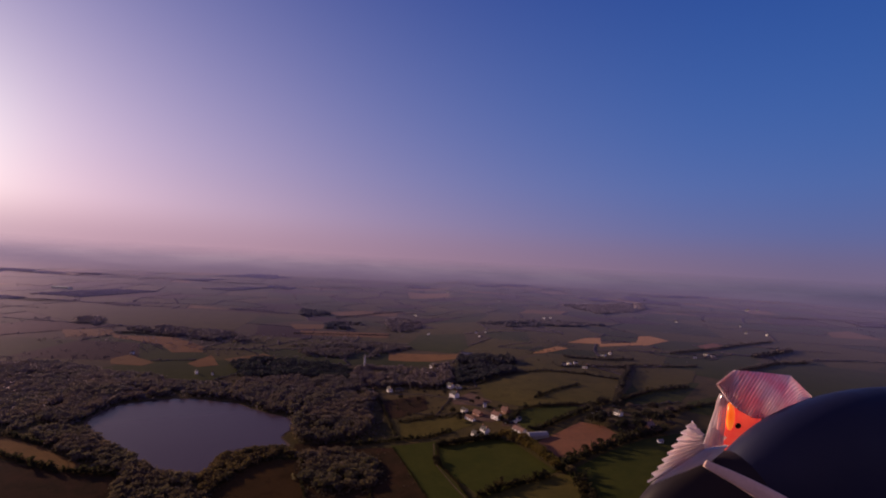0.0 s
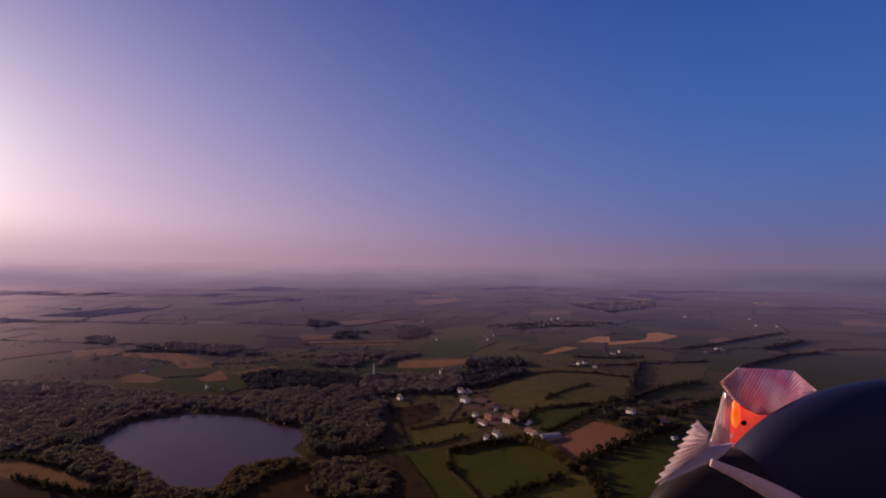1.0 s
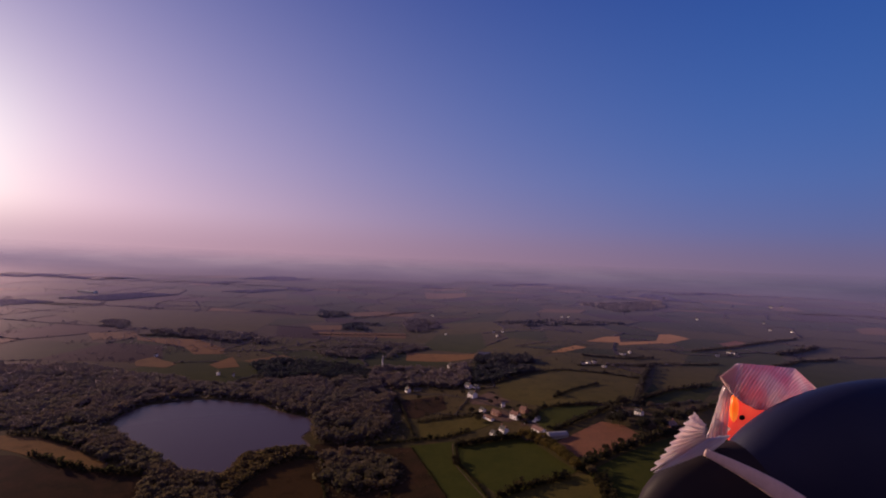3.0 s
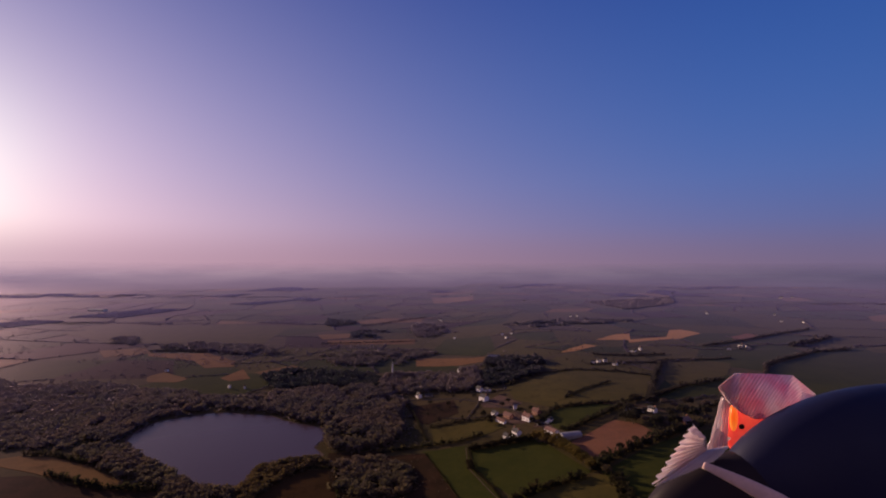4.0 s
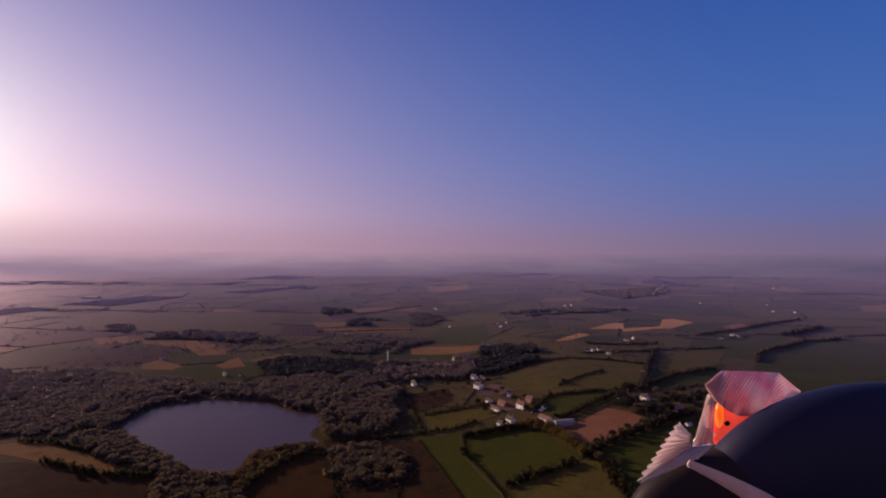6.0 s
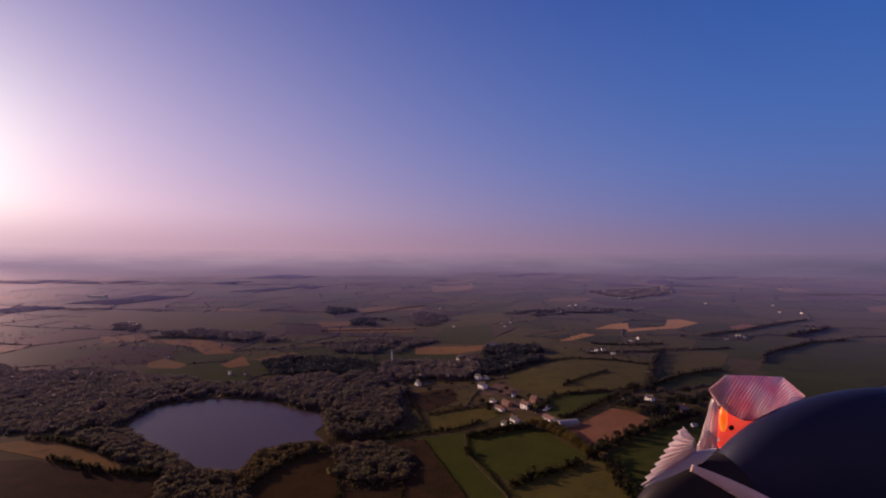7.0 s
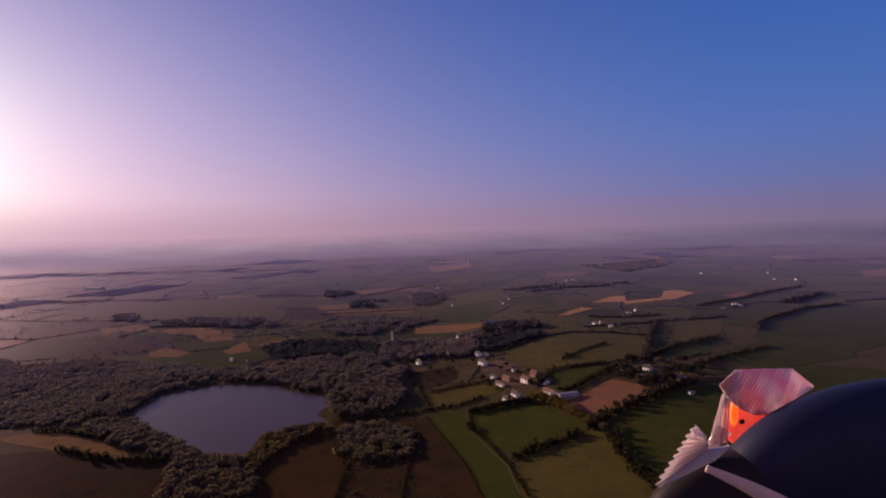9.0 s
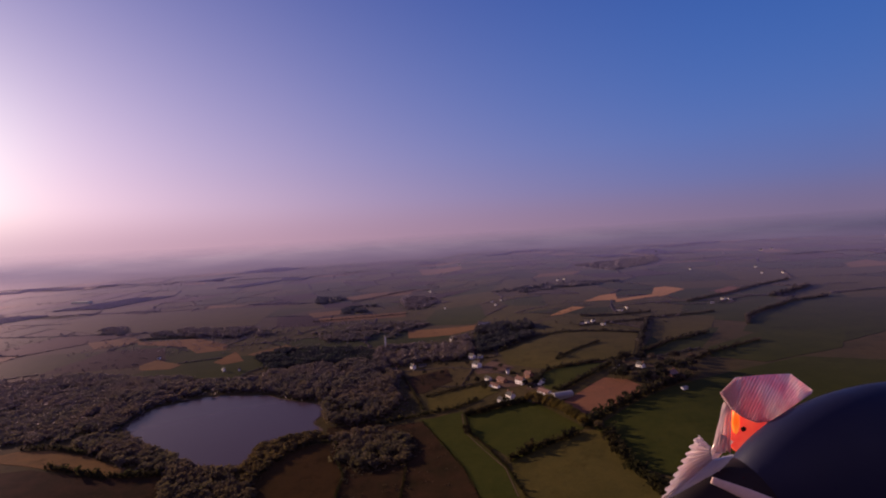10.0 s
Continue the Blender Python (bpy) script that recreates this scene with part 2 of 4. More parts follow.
MAT = {
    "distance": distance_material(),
    "land": field_material("rough_land", (0.060, 0.054, 0.024), (0.094, 0.072, 0.034), 90.0, near_haze=0.03),
    "green": field_material("pasture_grass", (0.042, 0.051, 0.013), (0.058, 0.063, 0.017), 35.0, rough=0.3),
    "dark_green": field_material("dark_pasture", (0.040, 0.048, 0.014), (0.052, 0.058, 0.017), 35.0),
    "olive": field_material("dry_pasture", (0.074, 0.066, 0.022), (0.100, 0.084, 0.028), 40.0),
    "brown": field_material("dry_grass", (0.046, 0.029, 0.013), (0.066, 0.038, 0.017), 26.0, near_haze=0.03),
    "heath": field_material("rough_heath", (0.054, 0.031, 0.018), (0.032, 0.024, 0.013), 12.0, near_haze=0.03),
    "soil": field_material("ploughed_soil", (0.180, 0.090, 0.058), (0.235, 0.118, 0.076), 40.0, 0.35, 35, 0.2),
    "stubble": field_material("corn_stubble", (0.40, 0.215, 0.085), (0.47, 0.26, 0.11), 40.0, 0.25, 20, 0.15),
    "ochre": field_material("ripe_grass", (0.19, 0.108, 0.044), (0.235, 0.130, 0.053), 40.0),
    "dull_ochre": field_material("dry_hay", (0.170, 0.105, 0.046), (0.215, 0.130, 0.054), 40.0),
    "gravel": field_material("yard_gravel", (0.10, 0.068, 0.056), (0.15, 0.10, 0.082), 8.0),
    "sand": field_material("lake_shore_mud", (0.12, 0.09, 0.075), (0.16, 0.12, 0.10), 10.0),
    "leaf": leaf_material("wood_leaves", (0.068, 0.060, 0.029), (0.118, 0.096, 0.044), (0.115, 0.080, 0.044), 0.38),
    "dark_leaf": leaf_material("conifer_needles", (0.018, 0.023, 0.014), (0.030, 0.036, 0.02), (0.024, 0.029, 0.018), 0.14),
    "hedge": leaf_material("hedge_leaves", (0.024, 0.025, 0.011), (0.046, 0.044, 0.017), (0.044, 0.034, 0.015), 0.07),
    # warmer copy of the wood leaves: low sunlight painted into the colour
    "gold_wood": leaf_material("sun_tinted_leaves", (0.070, 0.056, 0.020), (0.120, 0.090, 0.030), (0.11, 0.072, 0.028)),
    # yellow-brown leaves, lightened and gilded to imitate the warm low sun
    "gold_leaf": leaf_material("yellow_sunlit_leaves", (0.09, 0.072, 0.018), (0.17, 0.125, 0.028), (0.15, 0.10, 0.025), 0.07),
    # copies for distant woods: haze is put into their tint and gloss
    "far_leaf": leaf_material("haze_tinted_leaves", (0.056, 0.050, 0.028), (0.088, 0.076, 0.038), (0.080, 0.060, 0.036), 0.24),
    "far_dark_leaf": leaf_material("haze_tinted_needles", (0.022, 0.028, 0.022), (0.036, 0.044, 0.032), (0.030, 0.036, 0.028), 0.12),
    "bark": plain_material("bark", (0.07, 0.05, 0.035), (0.13, 0.10, 0.07), 0.9, 3.0),
    "render": plain_material("white_render", (0.68, 0.66, 0.67), (0.86, 0.84, 0.85), 0.8, 0.8),
    "slate": plain_material("slate_roof", (0.030, 0.029, 0.034), (0.055, 0.050, 0.054), 0.85, 1.5),
    "tile": plain_material("red_tile_roof", (0.085, 0.030, 0.025), (0.155, 0.056, 0.042), 0.75, 1.5),
    "rust": plain_material("rusty_sheet_roof", (0.16, 0.08, 0.06), (0.30, 0.17, 0.13), 0.6, 0.9),
    "sheet": plain_material("pale_sheet_metal", (0.20, 0.19, 0.21), (0.32, 0.31, 0.33), 0.6, 0.9),
    "stone": plain_material("grey_stone", (0.22, 0.20, 0.18), (0.36, 0.33, 0.30), 0.85, 1.2),
    "brick": plain_material("brick_wall", (0.20, 0.09, 0.06), (0.33, 0.17, 0.12), 0.85, 1.2),
    "glass": plain_material("window_glass", (0.015, 0.017, 0.02), (0.03, 0.03, 0.035), 0.08, 1.0, 0.0, 0.0),
    "wood": plain_material("door_paint", (0.06, 0.035, 0.025), (0.12, 0.07, 0.05), 0.6, 2.0),
    "tarmac": field_material("tarmac", (0.060, 0.050, 0.048), (0.085, 0.070, 0.066), 12.0),
    "car_white": plain_material("white_car_paint", (0.70, 0.69, 0.70), (0.80, 0.79, 0.80), 0.3, 3.0, 0.0, 0.0),
    "car_dark": plain_material("dark_car_paint", (0.018, 0.020, 0.026), (0.03, 0.032, 0.04), 0.3, 3.0, 0.0, 0.0),
    "rubber": plain_material("tyre_rubber", (0.012, 0.012, 0.012), (0.025, 0.025, 0.025), 0.85, 6.0),
    "water": water_material(),
}


# ---------------------------------------------------------------- helpers for meshes
def mesh_of(name, verts, faces, mat, smooth=False):
    me = bpy.data.meshes.new(name)
    V, F = np.asarray(verts, "f4").reshape(-1, 3), np.asarray(faces, "i4")
    me.vertices.add(len(V))
    me.vertices.foreach_set("co", V.ravel())
    me.loops.add(F.size)
    me.loops.foreach_set("vertex_index", F.ravel())
    me.polygons.add(len(F))
    me.polygons.foreach_set("loop_start", np.arange(0, F.size, F.shape[1], dtype="i4"))
    me.update(calc_edges=True)
    if smooth:
        me.polygons.foreach_set("use_smooth", np.ones(len(F), bool))
    me.materials.append(mat)
    return me


def part(name, bm, mat, parent, label=""):
    """Links a bmesh, or a ready mesh, as one mesh object under a thing or a part."""
    if isinstance(bm, bmesh.types.BMesh):
        me = bpy.data.meshes.new(name)
        bm.to_mesh(me)
        bm.free()
        me.materials.append(mat)
    else:
        me = bm
    ob = new(name, me)
    ob.parent = parent
    return tagged(ob, label)


def box(bm, x, y, z, sx, sy, sz):
    """A box with its base centre at x, y, z."""
    made = bmesh.ops.create_cube(bm, size=1.0)["verts"]
    bmesh.ops.scale(bm, verts=made, vec=(sx, sy, sz))
    bmesh.ops.translate(bm, verts=made, vec=(x, y, z + sz / 2))
    return made


COLUMNS = np.arange(-80.0, 200.0, 15.0)


def rise(u):
    u = min(1.0, max(0.0, u))
    return u * u * (3 - 2 * u)


LIFT = np.array([22 * rise((x + 80) / 270) for x in COLUMNS])


def height(x):
    """The ground rises from the lake's level towards the hillside in strips of 15 m."""
    return np.interp(x, COLUMNS, LIFT)


def draped(name, outlines, lift, mat, skirt=0.5):
    """Thin slabs over plan outlines, lying on the ground."""
    bm = bmesh.new()
    for outline in outlines:
        bm.faces.new([bm.verts.new((x, y, 0)) for x, y in outline])
    for x in COLUMNS:
        bmesh.ops.bisect_plane(bm, geom=bm.verts[:] + bm.edges[:] + bm.faces[:], plane_co=(x, 0, 0), plane_no=(1, 0, 0))
    bmesh.ops.triangulate(bm, faces=[f for f in bm.faces if len(f.verts) > 4])
    bmesh.ops.recalc_face_normals(bm, faces=bm.faces)
    if bm.faces and sum(f.normal.z for f in bm.faces) < 0:
        bmesh.ops.reverse_faces(bm, faces=bm.faces)
    for v in bm.verts:
        v.co.z = height(v.co.x) + lift
    if skirt:
        rim = bmesh.ops.extrude_edge_only(bm, edges=[e for e in bm.edges if e.is_boundary])["geom"]
        bmesh.ops.translate(bm, verts=[v for v in rim if isinstance(v, bmesh.types.BMVert)], vec=(0, 0, -skirt))
    me = bpy.data.meshes.new(name)
    bm.to_mesh(me)
    bm.free()
    me.materials.append(mat)
    return me


def rounded(outline, steps=6, wobble=0.0, seed=1):
    """A closed smooth curve through the corners of a plan, with a slightly uneven edge."""
    rng = np.random.default_rng(seed)
    P = np.array(outline, float)
    out = []
    for i in range(len(P)):
        a, b, c, d = P[i - 1], P[i], P[(i + 1) % len(P)], P[(i + 2) % len(P)]
        for k in range(steps):
            s = k / steps
            q = 0.5 * (2 * b + (c - a) * s + (2 * a - 5 * b + 4 * c - d) * s ** 2 + (3 * b - a - 3 * c + d) * s ** 3)
            out.append(tuple(q + rng.normal(0, wobble, 2)))
    return out


def edged(outline, step=9.0, wobble=0.7, seed=1):
    """The same corners with straight, slightly uneven sides."""
    rng = np.random.default_rng(seed)
    out = []
    for i in range(len(outline)):
        a, b = np.array(outline[i], float), np.array(outline[(i + 1) % len(outline)], float)
        k = max(1, int(np.hypot(*(b - a)) / step))
        out += [tuple(a + (b - a) * j / k + rng.normal(0, wobble, 2) * (j > 0)) for j in range(k)]
    return out


def inside(points, outline):
    x, y = points[:, 0], points[:, 1]
    hit = np.zeros(len(points), bool)
    for (ax, ay), (bx, by) in zip(outline, outline[1:] + outline[:1]):
        cross = (ay > y) != (by > y)
        hit ^= cross & (x < (bx - ax) * (y - ay) / ((by - ay) or 1e-9) + ax)
    return hit


G = (1 + 5 ** 0.5) / 2
ICO = np.array([(-1, G, 0), (1, G, 0), (-1, -G, 0), (1, -G, 0), (0, -1, G), (0, 1, G), (0, -1, -G), (0, 1, -G),
                (G, 0, -1), (G, 0, 1), (-G, 0, -1), (-G, 0, 1)]) / (1 + G * G) ** 0.5
ICO_F = np.array([(0, 11, 5), (0, 5, 1), (0, 1, 7), (0, 7, 10), (0, 10, 11), (1, 5, 9), (5, 11, 4), (11, 10, 2), (10, 7, 6), (7, 1, 8),
                  (3, 9, 4), (3, 4, 2), (3, 2, 6), (3, 6, 8), (3, 8, 9), (4, 9, 5), (2, 4, 11), (6, 2, 10), (8, 6, 7), (9, 8, 1)])
OCT = np.array([(1, 0, 0), (0, 1, 0), (-1, 0, 0), (0, -1, 0), (0, 0, 1), (0, 0, -0.6)], float)
OCT_F = np.array([(0, 1, 4), (1, 2, 4), (2, 3, 4), (3, 0, 4), (1, 0, 5), (2, 1, 5), (3, 2, 5), (0, 3, 5)])


def clumps(centres, radii, rng, coarse=False):
    """Uneven leaf clumps: one small ragged body each."""
    shape, faces = (OCT, OCT_F) if coarse else (ICO, ICO_F)
    n = len(centres)
    radii = np.broadcast_to(np.asarray(radii, float).reshape(n, -1), (n, 3)) if np.ndim(radii) else np.full((n, 3), radii)
    V = centres[:, None] + shape[None] * radii[:, None] * rng.uniform(0.6, 1.35, (n, len(shape), 1))
    F = faces[None] + (np.arange(n) * len(shape))[:, None, None]
    return V.reshape(-1, 3), F.reshape(-1, 3)


def tufts(centres, sizes, rng):
    """Loose leaf sprays: one small, randomly turned three-cornered spray at each place."""
    n = len(centres)
    a = rng.normal(size=(n, 3, 3))
    a -= a.mean(1, keepdims=True)
    a /= np.linalg.norm(a, axis=2, keepdims=True) + 1e-6
    V = centres[:, None] + a * np.asarray(sizes, float).reshape(n, 1, 1) * rng.uniform(0.6, 1.3, (n, 3, 1))
    return V.reshape(-1, 3), np.arange(3 * n).reshape(-1, 3)


def joined(pieces):
    V, F, base = [], [], 0
    for v, f in pieces:
        V.append(v)
        F.append(f + base)
        base += len(v)
    return np.concatenate(V), np.concatenate(F)


def crown_points(rng, n, radius, height, bottom):
    """Clump centres on the uneven shell of a crown."""
    d = rng.normal(size=(n, 3))
    d[:, 2] = np.abs(d[:, 2]) * 0.9 - 0.25
    d /= np.linalg.norm(d, axis=1)[:, None]
    d *= rng.uniform(0.55, 1.0, (n, 1))
    return d * (radius, radius, height / 2) + (0, 0, bottom + height * 0.45)


def stick(a, b, ra, rb, sides=5):
    """A tapered limb."""
    a, b = np.array(a, float), np.array(b, float)
    t = np.linspace(0, 2 * np.pi, sides, endpoint=False)
    ring = np.stack([np.cos(t), np.sin(t), 0 * t], 1)
    V = np.concatenate([a + ring * ra, b + ring * rb])
    F = []
    for i in range(sides):
        j = (i + 1) % sides
        F += [(i, j, sides + j), (i, sides + j, sides + i)]
    return V, np.array(F)


# ---------------------------------------------------------------- the land
LAKE = rounded([(-285, 485), (-294, 509), (-292, 538), (-274, 553), (-256, 564), (-237, 569), (-215, 564), (-191, 562), (-168, 546), (-141, 533), (-126, 524), (-119, 500),
                (-121, 482), (-112, 465), (-127, 459), (-141, 453), (-152, 446), (-153, 437), (-152, 424), (-153, 410), (-166, 405), (-180, 409), (-204, 423), (-233, 445), (-261, 465)], 4, 0.6)

gxs = np.concatenate([np.linspace(-5200, -80, 21)[:-1], COLUMNS, np.linspace(220, 5200, 20)])
gys = np.linspace(-900, 6200, 30)
gx, gy = np.meshgrid(gxs, gys)
gv = np.stack([gx, gy, height(gx)], 2).reshape(-1, 3)
gi = np.arange(gx.size).reshape(gx.shape)
gf = np.stack([gi[:-1, :-1], gi[:-1, 1:], gi[1:, 1:], gi[1:, :-1]], 2).reshape(-1, 4)
tagged(new("ground", mesh_of("ground", gv, gf, MAT["land"])), "rolling open farmland of rough olive-brown grass", "ground", kind="structure")

shore = rounded([(x + (x + 205) * 0.025, y + (y - 495) * 0.03 - 1.5) for x, y in LAKE[::4]], 5, 0.8, 3)
tagged(new("lake_shore", draped("lake_shore", [shore], 0.12, MAT["sand"], 1.0)), "pale muddy shore round the lake", "shore", kind="structure")
tagged(new("water", draped("lake", [LAKE], 0.25, MAT["water"], 1.0)), "still dark lake reflecting the mauve evening sky", "lake", kind="structure")

FIELDS = []


def field(outline, mat, label, lift=0.20):
    FIELDS.append(outline)
    me = draped("field", [edged(outline, 12.0, 0.6, len(FIELDS))], lift + 0.006 * (len(FIELDS) % 5), MAT[mat])
    return tagged(new("field", me), label, "field", kind="structure")


field([(9, 464), (66, 472), (78, 440), (91, 405), (37, 376), (25, 400), (10, 429)], "green", "smooth green pasture beside the white house")
field([(-28, 469), (8, 474), (9, 432), (22, 397), (33, 368), (35, 333), (32, 270), (24, 270), (14, 335), (6, 374), (-10, 418)], "green", "narrow strip of green pasture")
field([(-24, 522), (32, 536), (43, 509), (18, 491), (1, 487), (-20, 481)], "olive", "olive pasture below the farmstead")
field([(-53, 594), (-5, 611), (1, 563), (-29, 535), (-42, 546)], "heath", "scrubby brown paddock")
field([(86, 456), (136, 500), (152, 489), (159, 459), (114, 431), (94, 408), (89, 430)], "soil", "bare ploughed reddish-brown field")
field([(76, 517), (94, 543), (134, 549), (160, 547), (133, 518), (92, 483), (84, 493)], "green", "green pasture behind the barns")
field([(36, 375), (83, 398), (98, 400), (100, 368), (103, 328), (108, 270), (32, 270), (34, 333)], "olive", "dry olive grass field")
field([(-72, 462), (-26, 465), (-10, 418), (6, 374), (14, 335), (24, 270), (-33, 270), (-33, 399), (-41, 436)], "heath", "reddish brown rough heath")
field([(-133, 419), (-125, 436), (-97, 436), (-76, 386), (-72, 326), (-132, 321)], "brown", "brown dry grass field beside the lake wood")
field([(109, 689), (144, 696), (205, 676), (230, 659), (186, 564), (134, 549), (95, 547), (60, 591), (57, 646)], "olive", "broad olive hillside pasture")
field([(271, 577), (366, 638), (458, 629), (386, 548), (289, 514), (254, 541)], "green", "green hillside pasture")
field([(241, 933), (289, 994), (328, 1017), (301, 935)], "stubble", "pale tan harvested corn field")
field([(298, 936), (384, 977), (388, 954), (289, 906)], "stubble", "pale tan harvested corn strip")
field([(424, 1066), (452, 1078), (466, 1023), (383, 942), (379, 969)], "stubble", "pale tan harvested corn field")
field([(153, 813), (209, 884), (225, 870), (175, 818)], "stubble", "pale tan harvested corn field")
field([(497, 978), (552, 1023), (571, 986), (484, 925)], "soil", "tan ploughed field behind white houses")
field([(-97, 436), (-56, 460), (-41, 436), (-33, 399), (-33, 340), (-72, 330), (-76, 386)], "heath", "reddish heath under the open scrub wood", 0.16)
field([(97, 404), (140, 436), (178, 461), (232, 486), (330, 525), (435, 482), (239, 342), (135, 308), (104, 345), (101, 387)], "green", "dark green grass field")
field([(-71, 867), (44, 832), (46, 804), (-1, 790), (-64, 803)], "ochre", "ripe ochre hay field")
field([(-638, 909), (-575, 943), (-532, 890), (-582, 848)], "dull_ochre", "hazy ochre field")
field([(-534, 887), (-434, 896), (-355, 830), (-338, 790), (-375, 778), (-424, 832), (-522, 868)], "ochre", "orange-brown hay field beyond the lake")
field([(-424, 719), (-419, 749), (-363, 712), (-366, 692), (-407, 694)], "dull_ochre", "small orange-brown paddock")
field([(-322, 718), (-317, 775), (-280, 717), (-301, 701)], "ochre", "orange-brown hay paddock")
field([(-290, 752), (-253, 805), (-223, 778), (-262, 735)], "dull_ochre", "olive-ochre meadow behind the wood")
field([(-887, 1115), (-815, 1259), (-604, 1261), (-419, 1281), (-381, 1000), (-502, 995), (-617, 992), (-669, 985)], "olive", "broad pale olive field in the haze")
field([(-310, 1117), (-242, 1139), (-226, 1075), (-280, 1055)], "dull_ochre", "narrow ochre strip field")
field([(-265, 1040), (-91, 1064), (-85, 1006), (-248, 991)], "ochre", "long ochre meadow")
field([(-288, 1359), (-106, 1427), (-100, 1365), (-250, 1310)], "dull_ochre", "far pale ochre strip")
field([(-26, 1054), (61, 1041), (62, 879), (37, 842), (-51, 905)], "green", "green meadow behind the hay field")
field([(-133, 2321), (61, 2233), (55, 2017), (-101, 1962)], "dull_ochre", "far pale stubble in the haze")
field([(-351, 452), (-322, 451), (-276, 433), (-226, 407), (-243, 402), (-290, 415), (-325, 426), (-370, 440)], "dull_ochre", "ochre strip of rough grass below the lake wood")
field([(-420, 400), (-310, 418), (-286, 410), (-241, 399), (-202, 399), (-171, 344), (-242, 325), (-400, 320)], "heath", "dark rough pasture below the lake wood")
field([(-105, 468), (-83, 470), (-60, 478), (-60, 464), (-93, 446), (-100, 440)], "heath", "bare brown ground by the shore wood")
field([(281, 736), (338, 757), (366, 738), (324, 668), (268, 630), (232, 600), (240, 650)], "olive", "dry olive-brown hillside pasture")
field([(420, 731), (526, 811), (599, 837), (700, 800), (560, 640), (403, 569), (345, 640), (375, 679)], "dark_green", "dark green hillside pasture")
field([(427, 827), (498, 855), (534, 870), (518, 812), (438, 757), (380, 690), (356, 712), (341, 760)], "green", "green hillside pasture under the white houses")
field([(610, 926), (682, 938), (627, 864), (560, 844)], "olive", "dry olive strip on the hill")
field([(1045, 1347), (1161, 1413), (1100, 1239), (972, 1238)], "dull_ochre", "far brown stubble field")
field([(24, 589), (46, 613), (66, 573), (50, 562), (27, 573)], "gravel", "pinkish gravel yard below a white house")
field([(66, 500), (84, 498), (86, 514), (79, 520), (70, 518)], "gravel", "gravel yard with parked cars beside the stable")
field([(38, 524), (46, 548), (62, 546), (70, 522), (58, 512)], "gravel", "gravel farmyard between the red-roofed buildings")

# ---------------------------------------------------------------- woods
WOODS = []


def wood(outline, spacing, high, label, mat="leaf", clump=8, seed=1, coarse=False):
    """One uncountable body of trees: trunks under a closed, ragged canopy of small crowns over a plan outline."""
    WOODS.append(outline)
    rng = np.random.default_rng(seed)
    P = np.array(outline, float)
    lo, hi = P.min(0), P.max(0)
    gx, gy = np.meshgrid(np.arange(lo[0], hi[0], spacing), np.arange(lo[1], hi[1], spacing))
    q = np.stack([gx.ravel(), gy.ravel()], 1)
    q += rng.uniform(-0.6, 0.6, q.shape) * spacing
    q = q[inside(q, outline)]
    thin = np.array([noise.noise((x * 0.03, y * 0.03, seed * 1.7)) for x, y in q])
    q = q[thin + rng.normal(0, 0.12, len(q)) > (-0.12 if coarse else -0.42)]
    C, R, trunks, sprays, spray_size = [], [], [], [], []
    for x, y in q:
        stand = 1.0 + 0.35 * noise.noise((x * 0.025, y * 0.025, 5.0 + seed))
        h = high * stand * rng.uniform(0.7, 1.15)
        r = spacing * rng.uniform(0.5, 0.9)
        z = height(x)
        C.append((x, y, z + h * 0.5))                              # the dense middle of the crown
        R.append((r * 0.62, r * 0.62, h * 0.3))
        k = clump * 7
        sprays.append(crown_points(rng, k, r * 1.05, h * 0.85, h * 0.2) + (x, y, z))
        spray_size.append(rng.uniform(0.2, 0.4, k) * r)
        k = clump * 2                                              # brambles and saplings below
        low = rng.normal(0, 0.6, (k, 3)) * (spacing, spacing, 0) + (x, y, z)
        low[:, 2] += rng.uniform(0.1, 0.4, k) * h
        sprays.append(low)
        spray_size.append(rng.uniform(0.25, 0.5, k) * r)
        trunks.append(stick((x, y, z - 0.3), (x, y, z + h * 0.5), 0.03 * h, 0.012 * h, 4))
    V, F = joined([clumps(np.array(C), np.array(R), rng, True), tufts(np.concatenate(sprays), np.concatenate(spray_size), rng)])
    body = new("woodland", mesh_of("woodland", V, F, MAT[mat]))
    tagged(body, label, "woodland", kind="stuff")
    tv, tf = joined(trunks)
    tagged(new("trunks", mesh_of("trunks", tv, tf, MAT["bark"])), "bare tree trunks standing close in the wood", "tree trunks", kind="stuff")
    return body


wood([(-357, 535), (-364, 591), (-315, 624), (-236, 622), (-213, 650), (-165, 672), (-140, 655), (-124, 612), (-134, 560), (-144, 541), (-194, 571), (-241, 580), (-281, 566), (-302, 538),
      (-296, 497), (-300, 476), (-329, 490)], 5.2, 6.5, "dark hazy wood round the lake's far bank", seed=11)
wood([(-140, 655), (-127, 686), (-85, 655), (-56, 600), (-62, 560), (-48, 520), (-58, 484), (-83, 472), (-104, 471), (-115, 496), (-122, 526), (-134, 545), (-124, 612)], 5.0, 7.0,
     "thick brown-green wood on the lake bank", seed=12, clump=10)
wood([(-92, 444), (-76, 459), (-52, 452), (-37, 436), (-29, 403), (-43, 393), (-66, 394), (-79, 403)], 6.0, 4.5, "open scrub wood with bare patches", seed=13, clump=10)
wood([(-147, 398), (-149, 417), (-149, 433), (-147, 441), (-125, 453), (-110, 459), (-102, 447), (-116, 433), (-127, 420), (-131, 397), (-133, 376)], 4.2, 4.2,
     "strip of trees along the lake shore, sunlight tinted into the leaves", "gold_wood", seed=14, clump=11)
